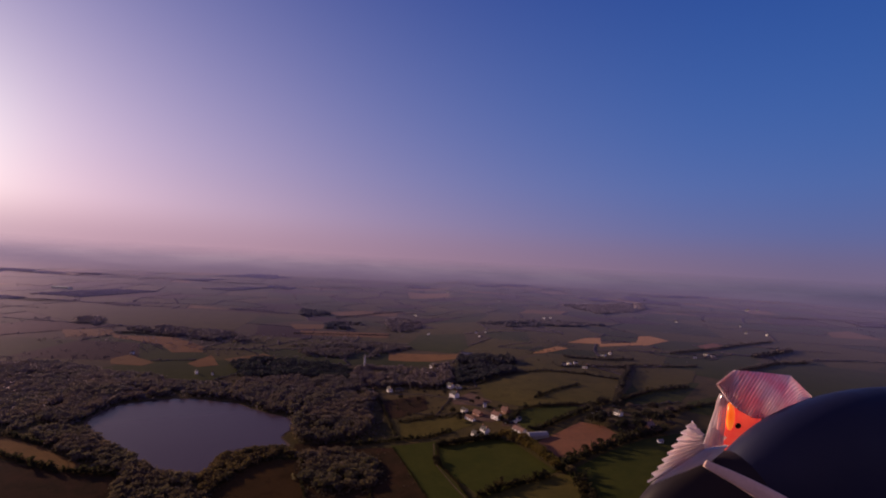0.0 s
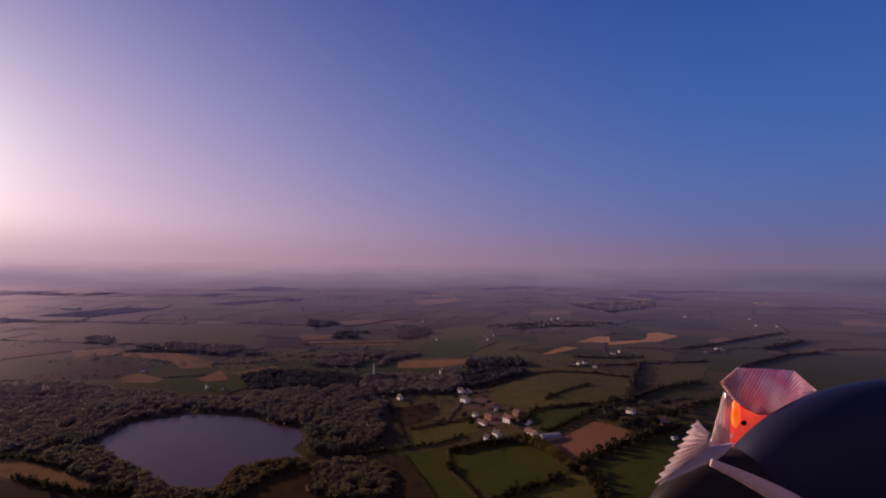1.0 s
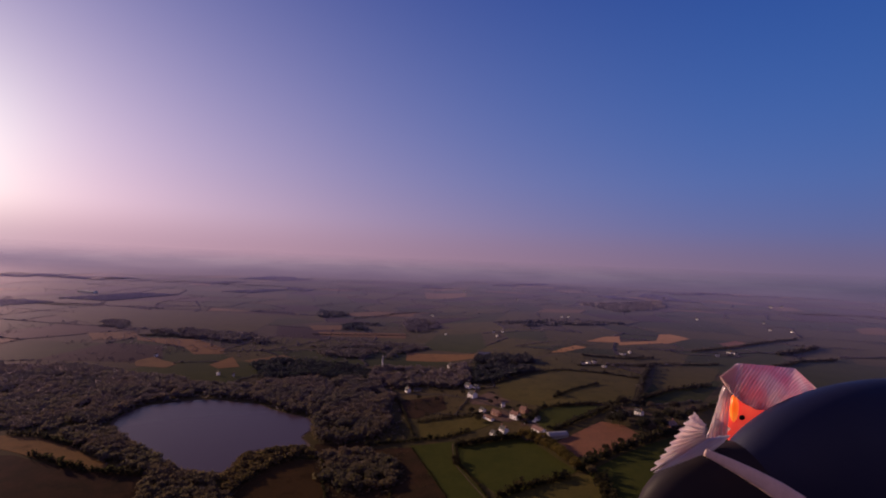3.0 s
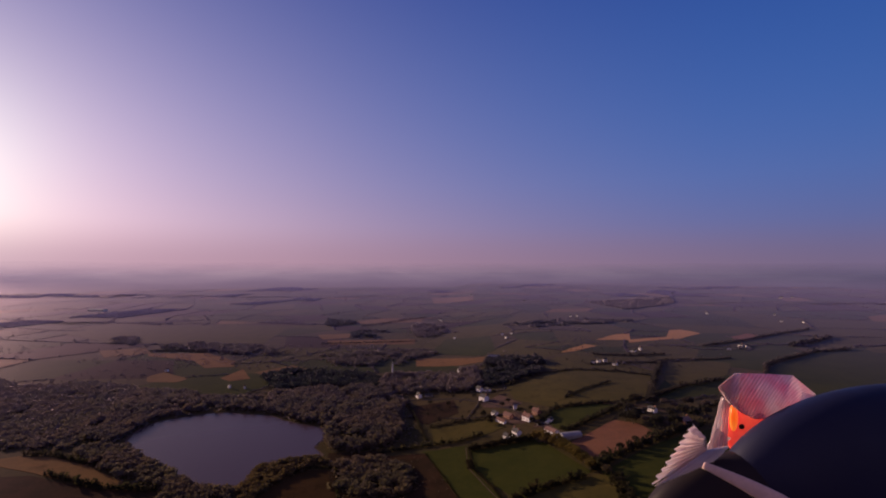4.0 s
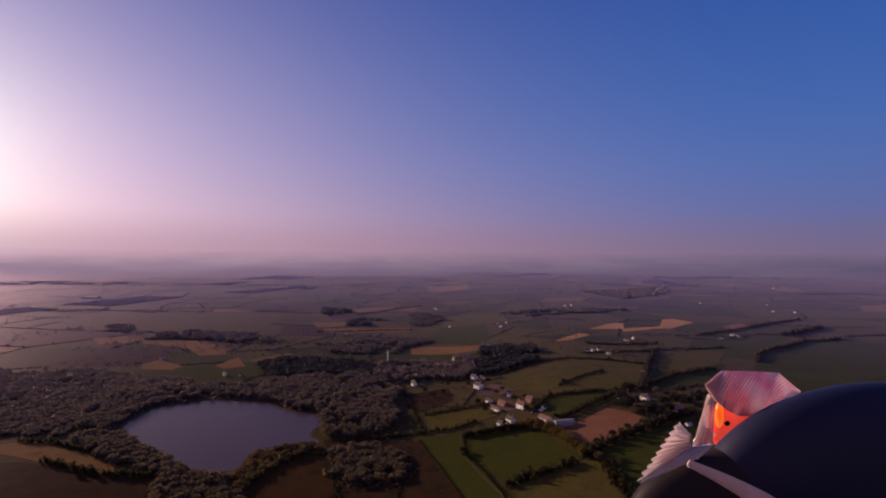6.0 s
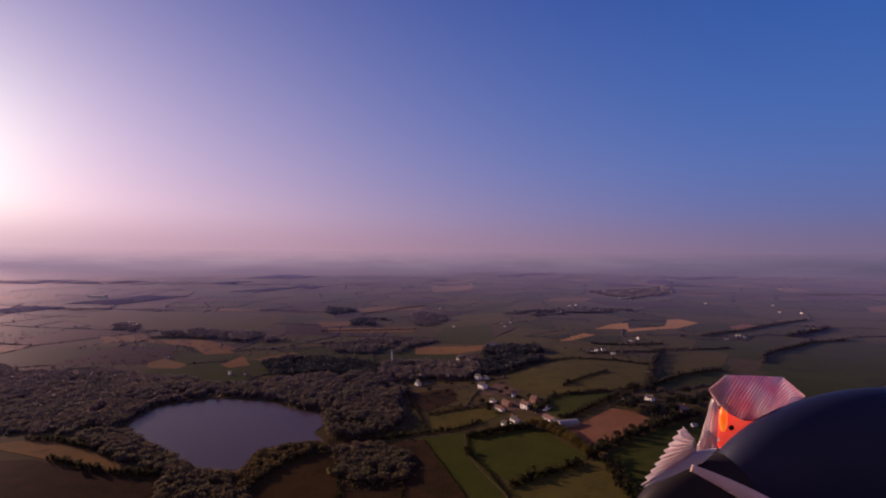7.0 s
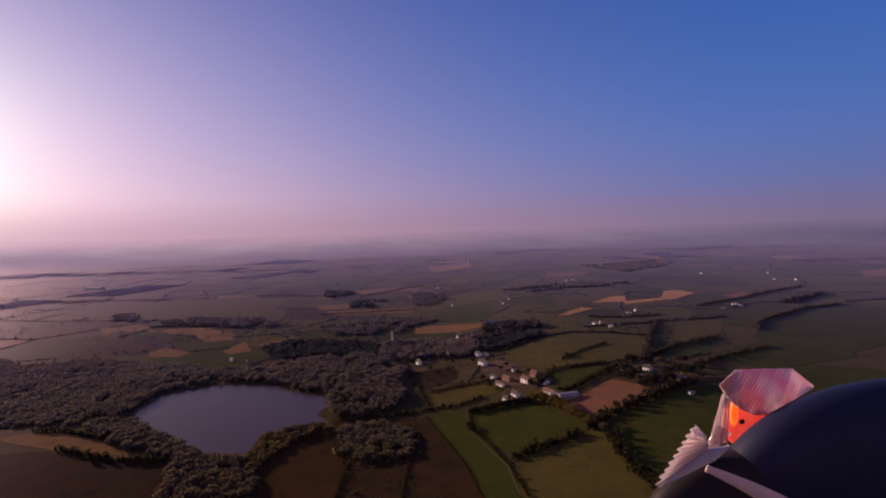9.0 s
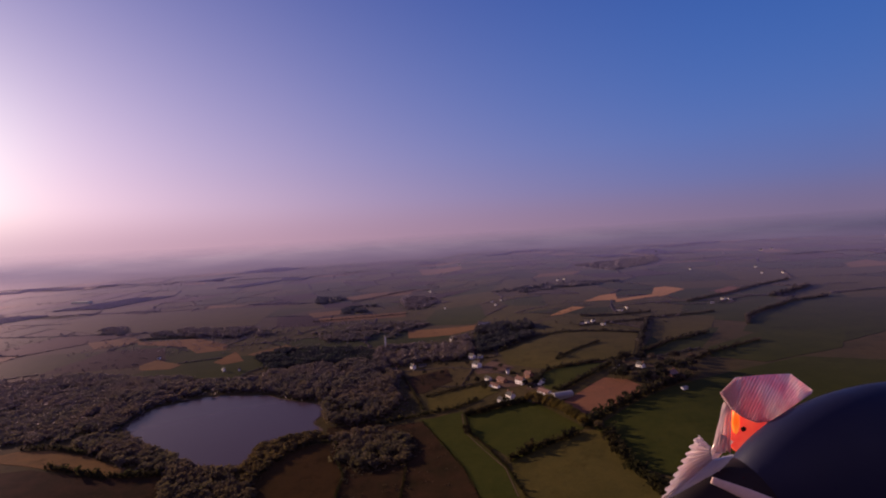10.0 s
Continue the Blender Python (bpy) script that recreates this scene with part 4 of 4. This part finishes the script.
building("barn", 53, 806, 12, 20, 12, 5.0, 3.0, "render", "sheet", "large pale barn behind the conifers", "barn", 0)
building("house", 4, 747, -55, 10, 7, 4.5, 2.5, "render", "slate", "white house in the wood", chimneys=1, storeys=2)
building("house", 10, 724, -60, 8, 6, 3.0, 2.0, "render", "slate", "small white cottage in the wood", chimneys=1)
building("shed", 160, 520, -8, 17, 7, 2.8, 1.6, "stone", "sheet", "long grey-roofed farm shed among trees", "shed", 0)
building("house", 176, 519, -60, 7.5, 5, 3.4, 2.0, "render", "slate", "white gabled house among trees", chimneys=1, storeys=2)
building("house", 188, 484, 35, 11, 8, 4.2, 2.8, "brick", "rust", "brick house with a weathered pinkish roof", chimneys=2, storeys=2)
building("shed", 184, 453, 15, 4.5, 3, 2.0, 0.9, "render", "sheet", "small pale field shed", "shed", 0)
building("shed", 57, 558, 0, 3.4, 3.4, 3.6, 1.0, "render", "sheet", "small bright white pump house", "shed", 0, openings=False)

FAR = [(265, 819, 12, 14), (282, 836, -30, 9), (420, 841, 20, 9), (457, 874, -15, 13), (463, 866, 40, 9), (745, 1218, 10, 13), (788, 1207, -20, 13), (829, 1373, 5, 12),
       (1266, 2022, 10, 22), (1290, 2050, -10, 16), (1343, 2071, 5, 22), (181, 728, 30, 9), (190, 738, -20, 12), (206, 718, 10, 10), (200, 742, 50, 9), (-56, 1409, 20, 20),
       (-50, 1385, -10, 14), (86, 1035, 25, 10), (89, 990, -15, 9), (104, 1033, 5, 9), (-9, 1051, 10, 10), (232, 1811, 10, 16), (55, 2312, 0, 26), (960, 2285, 15, 26),
       (670, 1404, -10, 14), (-418, 754, 35, 9), (-285, 668, 10, 8), (-265, 667, -25, 6), (282, 1309, 5, 14), (300, 1316, 5, 12), (-178, 697, 40, 8)]
for i, (x, y, turn, l) in enumerate(FAR):
    l *= 0.6 if y < 1000 else 0.42
    building("house", x, y, turn - 55, l, l * 0.6, 2.8 + (i % 3) * 0.7, l * 0.2, "render", "slate", "far white farmhouse among the fields",
             chimneys=1 if i % 2 else 0, group="far farmhouses", openings=y < 900)
building("greenhouse", -1185, 1611, -12, 70, 18, 5, 3, "render", "sheet", "long pale greenhouse gleaming in the haze", "greenhouse", 0, openings=False)


def car(x, y, turn, paint, label):
    """A parked car: body, glazed cabin and four wheels, long axis along its own x."""
    base = new("car")
    base.matrix_world = pose(x, y, float(height(x)) + 0.2, 0, 0, turn)
    tagged(base, label, "car", "cars in the farmyard")
    bm = bmesh.new()
    box(bm, 0, 0, 0.28, 4.2, 1.75, 0.62)
    bmesh.ops.bevel(bm, geom=bm.edges[:], offset=0.14, segments=2, affect="EDGES")
    part("body", bm, MAT[paint], base)
    bm = bmesh.new()
    for v in box(bm, -0.2, 0, 0.88, 2.3, 1.55, 0.55):
        if v.co.z > 1.2:
            v.co.x, v.co.y = -0.2 + (v.co.x + 0.2) * 0.68, v.co.y * 0.86
    part("cabin", bm, MAT["glass"], base)
    part("roof_panel", boxed(-0.2, 0, 1.42, 1.6, 1.34, 0.05), MAT[paint], base)
    for wx in (-1.3, 1.3):
        for wy in (-0.8, 0.8):
            bm = bmesh.new()
            bmesh.ops.create_cone(bm, cap_ends=True, segments=14, radius1=0.32, radius2=0.32, depth=0.2, matrix=Matrix.Translation((wx, wy, 0.32)) @ Matrix.Rotation(math.pi / 2, 4, "X"))
            part("wheel", bm, MAT["rubber"], base)


CARS = [(71, 505, -50, "car_white", "white car parked by the stable"), (75, 506, -48, "car_dark", "dark car parked by the stable"),
        (79, 507, -52, "car_white", "white car parked by the stable"), (75, 515, 30, "car_dark", "dark car parked behind the farmhouse")]
for given in CARS:
    car(*given)


def stone_tower(x, y):
    base = new("tower")
    base.location = (x, y, float(height(x)))
    tagged(base, "slender pale stone tower rising from the wood", "tower")
    bm = bmesh.new()
    bmesh.ops.create_cone(bm, cap_ends=True, segments=20, radius1=1.15, radius2=0.85, depth=19)
    bmesh.ops.translate(bm, verts=bm.verts, vec=(0, 0, 9))
    part("shaft", bm, MAT["render"], base)
    bm = bmesh.new()
    bmesh.ops.create_cone(bm, cap_ends=True, segments=20, radius1=1.15, radius2=1.1, depth=0.8)
    bmesh.ops.translate(bm, verts=bm.verts, vec=(0, 0, 18.7))
    part("cornice", bm, MAT["stone"], base)
    bm = bmesh.new()
    bmesh.ops.create_cone(bm, cap_ends=True, segments=20, radius1=1.0, radius2=0.1, depth=2.4)
    bmesh.ops.translate(bm, verts=bm.verts, vec=(0, 0, 20.6))
    part("cap", bm, MAT["stone"], base)
    for z in (5, 9, 13, 16.5):
        part("slit_window", boxed(0, -1.04 + z * 0.015, z, 0.45, 0.3, 1.2), MAT["glass"], base)


stone_tower(-90, 733)


def lane(line, width, label, mat="gravel"):
    P = np.array(line, float)
    way = np.gradient(P, axis=0)
    side = np.stack([-way[:, 1], way[:, 0]], 1) / np.linalg.norm(way, axis=1)[:, None] * width / 2
    outline = [tuple(p) for p in P + side] + [tuple(p) for p in (P - side)[::-1]]
    tagged(new("road", draped("lane", [outline], 0.26, MAT[mat], 0.4)), label, "road", kind="structure")


lane([(65, 467), (75, 470), (86, 471)], 3.5, "pale gravel farm track")
lane([(120, 552), (148, 548), (174, 537), (191, 516)], 4.0, "narrow pale lane to the farm")
lane([(-60, 622), (-5, 617), (29, 590), (55, 554), (74, 502), (85, 474)], 2.8, "narrow lane through the hamlet", "tarmac")

lane([(7, 470), (8, 432), (20, 397), (31, 368), (34, 335)], 0.6, "pale worn path along the hedge")

# ---------------------------------------------------------------- single trees
def single_tree(x, y, high, mat, seed, spread=0.42):
    rng = np.random.default_rng(seed)
    base = new("tree")
    base.location = (x, y, float(height(x)))
    limbs = [stick((0, 0, -0.4), (0.1, 0.05, high * 0.45), high * 0.035, high * 0.022, 7)]
    for k in range(5):
        a = k * 1.26 + rng.uniform(0, 0.6)
        r = high * spread * 0.55
        limbs.append(stick((0.05, 0, high * (0.26 + 0.04 * k)), (math.cos(a) * r, math.sin(a) * r, high * (0.5 + 0.06 * k)), high * 0.016, high * 0.006, 5))
    v, f = joined(limbs)
    part("trunk", mesh_of("trunk", v, f, MAT["bark"], True), None, base)
    c = crown_points(rng, 46, high * spread, high * 0.82, high * 0.18)
    r = rng.uniform(0.10, 0.2, 46) * high * spread * 1.6
    leaves = crown_points(rng, 420, high * spread * 1.08, high * 0.9, high * 0.16)
    v, f = joined([clumps(c, r * 0.8, rng, True), tufts(leaves, rng.uniform(0.08, 0.17, 420) * high * spread, rng)])
    part("crown", mesh_of("crown", v, f, MAT[mat]), None, base)
    return base


def grove(places, kinds, label, group, seed):
    rng = np.random.default_rng(seed)
    for x, y in places:
        tagged(copy_thing(kinds[int(rng.integers(len(kinds)))], pose(x, y, float(height(x)), 0, 0, float(rng.uniform(0, 360)))), label, "tree", group)


GOLD = [single_tree(64, 469, 8.5, "gold_leaf", 31, 0.5), single_tree(91, 409, 7.0, "gold_leaf", 32, 0.56)]
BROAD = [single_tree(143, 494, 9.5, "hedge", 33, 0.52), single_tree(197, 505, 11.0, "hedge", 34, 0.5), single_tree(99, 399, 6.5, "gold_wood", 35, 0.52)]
DARK = [single_tree(22, 464, 4.8, "hedge", 36, 0.55), single_tree(60, 471, 5.6, "hedge", 37, 0.5)]
for ob in GOLD:
    tagged(ob, "yellow-brown tree beside the ploughed field, sunlight tinted into its crown", "tree", "trees along the field edge")
for ob in BROAD:
    tagged(ob, "broad brown-green tree by the farm", "tree", "trees round the farm")
for ob in DARK:
    tagged(ob, "dark bushy hedgerow tree", "tree", "hedgerow trees")
grove([(75, 456), (80, 444), (85, 431), (88, 419), (73, 464), (81, 454), (85, 440), (89, 427), (70, 468), (78, 459), (83, 448), (87, 435), (90, 421), (92, 414),
       (78, 449), (83, 437), (86, 425), (69, 462)], GOLD, "yellow-brown tree beside the ploughed field, sunlight tinted into its crown", "trees along the field edge", 41)
grove([(155, 502), (159, 490), (162, 477), (165, 514), (170, 475), (181, 486), (199, 528), (202, 498), (191, 473), (215, 504), (168, 540), (215, 535), (171, 488), (224, 526),
       (150, 498), (178, 478), (207, 515), (232, 536), (152, 510), (185, 500), (210, 490), (222, 515), (195, 540), (182, 534), (148, 488), (166, 482)], BROAD,
      "broad brown-green tree by the farm", "trees round the farm", 42)
grove([(15, 463), (28, 466), (34, 468), (41, 469), (47, 470), (53, 471), (9, 433), (10, 425), (99, 385), (98, 370), (97, 362), (83, 520), (75, 520), (67, 512), (71, 545),
       (117, 584), (222, 626), (246, 678), (105, 424), (120, 436), (135, 447), (150, 457), (245, 541), (259, 549), (274, 557), (288, 563), (232, 536), (232, 650), (258, 700), (30, 520), (25, 545), (-10, 590), (-30, 600), (45, 570), (52, 580), (18, 612), (40, 618), (15, 650), (60, 545), (45, 478), (70, 500), (30, 532), (76, 512), (88, 484)],
      DARK, "dark bushy hedgerow tree", "hedgerow trees", 43)

# ---------------------------------------------------------------- the aircraft
def plastic_material(name, a, b, clear, rough):
    """Thin ribbed plastic film that lets the low sun through."""
    m, n = material(name)
    here = n.add("ShaderNodeTexCoord").outputs["Object"]
    wrinkle = n.noise(70.0, 4.0, 0.6, here)
    colour = n.mix(n.span(n.noise(28.0, 3.0, 0.5, here), 0.35, 0.65), col(*a), col(*b))
    thin, solid, gloss, gap = (n.add(k) for k in ("ShaderNodeBsdfTranslucent", "ShaderNodeBsdfDiffuse", "ShaderNodeBsdfGlossy", "ShaderNodeBsdfTransparent"))
    bump = n.add("ShaderNodeBump")
    bump.inputs["Strength"].default_value, bump.inputs["Distance"].default_value = 0.5, 0.002
    n.put(bump.inputs["Height"], wrinkle)
    for node in (thin, solid, gloss):
        n.put(node.inputs["Normal"], bump.outputs[0])
    n.put(thin.inputs["Color"], colour)
    n.put(solid.inputs["Color"], colour)
    gloss.inputs["Roughness"].default_value = rough
    shader = thin.outputs[0]
    for fac, other in ((0.25, solid.outputs[0]), (0.34, gloss.outputs[0]), (clear, gap.outputs[0])):
        mixed = n.add("ShaderNodeMixShader")
        mixed.inputs[0].default_value = fac
        n.put(mixed.inputs[1], shader)
        n.put(mixed.inputs[2], other)
        shader = mixed.outputs[0]
    finish(n, shader)
    return m


def lamp_material(name, a, b, power):
    """Tinted plastic that glows: the lit lamp, and its wrap with lamplight added as emission."""
    m, n = material(name)
    p = n.add("ShaderNodeBsdfPrincipled")
    here = n.add("ShaderNodeTexCoord").outputs["Object"]
    tone = n.mix(n.span(n.noise(60.0, 3.0, 0.5, here), 0.35, 0.65), col(*a), col(*b))
    n.put(p.inputs["Base Color"], tone)
    n.put(p.inputs["Emission Color"], tone)
    p.inputs["Emission Strength"].default_value, p.inputs["Roughness"].default_value = power, 0.3
    finish(n, p.outputs[0])
    return m


def hull_material(name, a, b, shine):
    m, n = material(name)
    here = n.add("ShaderNodeTexCoord").outputs["Object"]
    p = n.add("ShaderNodeBsdfPrincipled")
    n.put(p.inputs["Base Color"], n.mix(n.noise(9.0, 5.0, 0.6, here), col(*a), col(*b)))
    n.put(p.inputs["Roughness"], n.span(n.noise(25.0, 4.0, 0.6, here), 0.3, 0.7, 0.45, 0.6))
    p.inputs["Specular IOR Level"].default_value = shine
    finish(n, p.outputs[0])
    return m


FILM = plastic_material("pink_ribbed_film", (0.95, 0.34, 0.40), (0.98, 0.82, 0.84), 0.08, 0.20)
CLEAR = plastic_material("clear_ribbed_film", (0.98, 0.93, 0.94), (0.96, 0.76, 0.79), 0.22, 0.20)
# lit copy of the pink film: the hood's left-hand highlight painted pale
LIT_FILM = plastic_material("highlit_ribbed_film", (0.97, 0.66, 0.70), (0.98, 0.92, 0.93), 0.12, 0.22)
RED = lamp_material("glowing_red_wrap", (0.78, 0.040, 0.032), (0.92, 0.085, 0.050), 0.55)
HULL = hull_material("navy_gloss_shell", (0.006, 0.008, 0.032), (0.011, 0.012, 0.046), 0.26)
LAMP = lamp_material("lit_orange_lens", (1.0, 0.13, 0.012), (1.0, 0.22, 0.03), 0.62)
STRAP = plain_material("pale_webbing", (0.55, 0.38, 0.34), (0.85, 0.60, 0.54), 0.9, 260.0)
SKIRT = hull_material("dark_foam_wing", (0.016, 0.013, 0.017), (0.030, 0.024, 0.030), 0.06)
DOT = plain_material("black_hole_plug", (0.004, 0.004, 0.004), (0.01, 0.01, 0.01), 0.6, 20.0)


def at(u, v, d):
    """A place in the aircraft's own axes (x right, y up, z back) from two slopes and a reach; slopes in hundredths."""
    return Vector((u * d / 100, v * d / 100, -d))


def egg(centre, radii, segments=48, rings=28, lean=True):
    bm = bmesh.new()
    bmesh.ops.create_uvsphere(bm, u_segments=segments, v_segments=rings, radius=1.0)
    bmesh.ops.scale(bm, verts=bm.verts, vec=radii)
    for v in bm.verts:
        if lean:                                   # its long axis points away along its own direction
            v.co.x += v.co.z * centre[0] / centre[2]
            v.co.y += v.co.z * centre[1] / centre[2]
        v.co += Vector(centre)
    for f in bm.faces:
        f.smooth = True
    return bm


def sheet(corners, nu, nv, ribs, deep, bulge=0.0, thick=0.0008):
    """A thin film over four corners, with ribs across its length and a soft bulge."""
    bm = bmesh.new()
    a, b, c, d = (Vector(p) for p in corners)
    out = (b - a).cross(d - a).normalized()
    layers = []
    for side in (0, 1):
        rows = []
        for j in range(nv + 1):
            t = j / nv
            row = []
            for i in range(nu + 1):
                s = i / nu
                p = (a * (1 - s) + b * s) * (1 - t) + (d * (1 - s) + c * s) * t
                swell = deep * math.sin(s * ribs * 2 * math.pi) + bulge * math.sin(math.pi * s) * math.sin(math.pi * t)
                swell += deep * 0.8 * noise.noise((s * 9, t * 6, ribs))
                row.append(bm.verts.new(p + out * (swell + side * thick)))
            rows.append(row)
        layers.append(rows)
    for rows in layers:
        for j in range(nv):
            for i in range(nu):
                bm.faces.new((rows[j][i], rows[j][i + 1], rows[j + 1][i + 1], rows[j + 1][i])).smooth = True
    edge = [(0, i) for i in range(nu)] + [(j, nu) for j in range(nv)] + [(nv, i) for i in range(nu, 0, -1)] + [(j, 0) for j in range(nv, 0, -1)]
    for (j0, i0), (j1, i1) in zip(edge, edge[1:] + edge[:1]):
        bm.faces.new((layers[0][j0][i0], layers[0][j1][i1], layers[1][j1][i1], layers[1][j0][i0]))
    bmesh.ops.recalc_face_normals(bm, faces=bm.faces)
    return bm


def along(points, s):
    k = s * (len(points) - 1)
    i = max(0, min(int(k), len(points) - 2))
    f = k - i
    return points[i] * (1 - f) + points[i + 1] * f


def hood(brow, hem, nu, nv, start, end, thick=0.0008):
    """A ribbed film bent from a sharp brow down to a rounded hem; the ribs run aslant."""
    bm = bmesh.new()
    layers = []
    for side in (0, 1):
        rows = []
        for j in range(nv + 1):
            t = j / nv
            row = []
            for i in range(nu + 1):
                s = start + (end - start) * i / nu
                p = along(brow, s) * (1 - t) + along(hem, min(1.0, s)) * t
                slant = s + 0.16 * (t - 0.5)
                swell = 0.0065 * math.sin(math.pi * t) ** 0.8 * math.sin(math.pi * min(1, s * 1.15)) ** 0.5 if 0 < s * 1.15 < 1 else 0.0
                swell += (0.0010 + 0.0022 * max(0.0, 1 - s * 1.7)) * math.sin(slant * 30 * 2 * math.pi) + 0.0012 * noise.noise((slant * 8, t * 2.5, 1.0))
                row.append(bm.verts.new(p * (1 - (swell - side * thick) / 0.5)))
            rows.append(row)
        layers.append(rows)
    for rows in layers:
        for j in range(nv):
            for i in range(nu):
                bm.faces.new((rows[j][i], rows[j][i + 1], rows[j + 1][i + 1], rows[j + 1][i])).smooth = True
    edge = [(0, i) for i in range(nu)] + [(j, nu) for j in range(nv)] + [(nv, i) for i in range(nu, 0, -1)] + [(j, 0) for j in range(nv, 0, -1)]
    for (j0, i0), (j1, i1) in zip(edge, edge[1:] + edge[:1]):
        bm.faces.new((layers[0][j0][i0], layers[0][j1][i1], layers[1][j1][i1], layers[1][j0][i0]))
    bmesh.ops.recalc_face_normals(bm, faces=bm.faces)
    return bm


def tube(points, width, sides=8, flat=0.5):
    bm = bmesh.new()
    rings = []
    for k, p in enumerate(points):
        radius = width * (0.4 + 0.6 * min(1.0, k / 14))
        way = (points[min(k + 1, len(points) - 1)] - points[max(k - 1, 0)]).normalized()
        across = way.cross(Vector((0, 0, 1))).normalized()
        up = across.cross(way)
        rings.append([bm.verts.new(p + across * radius * math.cos(2 * math.pi * i / sides) + up * radius * flat * math.sin(2 * math.pi * i / sides)) for i in range(sides)])
    for r0, r1 in zip(rings, rings[1:]):
        for i in range(sides):
            bm.faces.new((r0[i], r0[(i + 1) % sides], r1[(i + 1) % sides], r1[i])).smooth = True
    bm.faces.new(rings[0])
    bm.faces.new(rings[-1][::-1])
    bmesh.ops.recalc_face_normals(bm, faces=bm.faces)
    return bm


def aircraft():
    """The front of the small aircraft that carries the camera."""
    base = new("model_aircraft")
    base.matrix_world = pose(2.4390, 74.5920, 154.3980, 90.47, -0.34, 1.12)
    tagged(base, "dark navy model aircraft nose with taped orange lamp and clear film", "aircraft")
    part("nose_shell", egg(at(95.6, -53.8, 0.50), (0.200, 0.132, 0.07), 72, 40), HULL, base, "glossy navy plastic shell")
    part("wing_root", egg(at(69.6, -56.8, 0.49), (0.138, 0.080, 0.05), 64, 36), SKIRT, base, "dull grey foam wing root")
    # lamp and its wrap
    part("lamp", egg(at(60.9, -34.2, 0.523), (0.0050, 0.0150, 0.008), 24, 16), LAMP, base, "glowing orange signal lamp")
    # the wrap is no lamp: light shining through it is added as emission
    wrap = part("lamp_wrap", egg(at(63.0, -36.4, 0.545), (0.026, 0.030, 0.020), 32, 20), RED, base, "red plastic wrap with lamplight added as glow")
    part("screw_hole", egg(at(62.6, -36.1, 0.522), (0.0034, 0.0030, 0.0030), 16, 10), DOT, wrap)
    brow = [at(57.8, -27.9, 0.520), at(61.2, -24.9, 0.530), at(67.5, -25.0, 0.545), at(73.2, -25.3, 0.555), at(77.9, -29.3, 0.560)]
    hem = [at(58.4, -29.0, 0.512), at(60.0, -31.2, 0.505), at(62.5, -33.2, 0.503), at(65.4, -34.6, 0.503), at(68.6, -34.6, 0.507), at(73.0, -32.2, 0.525), at(77.6, -29.8, 0.548)]
    part("film_hood", hood(brow, hem, 110, 26, 0.3, 1.0), FILM, base, "ribbed pink plastic hood")
    part("film_hood_lit", hood(brow, hem, 60, 26, 0.0, 0.3), LIT_FILM, base, "left side of the plastic hood, its highlight painted pale")
    part("film_collar", sheet([at(58.6, -29.8, 0.514), at(60.2, -30.8, 0.512), at(59.6, -40.8, 0.514), at(55.6, -40.6, 0.516)], 30, 40, 4, 0.0024, 0.005), CLEAR, base, "crumpled clear film collar")
    part("film_skirt", sheet([at(57.6, -36.5, 0.515), at(60.4, -38.6, 0.517), at(55.0, -43.6, 0.515), at(55.6, -39.9, 0.517)], 14, 40, 2, 0.0010, 0.003), CLEAR, base)
    part("film_fin", sheet([at(44.3, -48.6, 0.45), at(52.7, -35.8, 0.48), at(55.0, -38.6, 0.475), at(55.8, -41.8, 0.47)], 90, 16, 9, 0.0034, 0.003), CLEAR, base, "clear ribbed film fin")
    part("film_hem", sheet([at(44.6, -48.9, 0.449), at(57.0, -43.4, 0.468), at(60.2, -40.4, 0.468), at(55.4, -41.3, 0.469)], 70, 8, 14, 0.0026, 0.002), CLEAR, base)
    points = [at(55.2 + 20.0 * t, -44.6 - 10.4 * t + 0.5 * math.sin(math.pi * t), 0.425 - 0.02 * t) for t in [k / 18 for k in range(19)]]
    part("strap", tube(points, 0.0078, 12, 0.3), STRAP, base, "pale webbing strap")


aircraft()
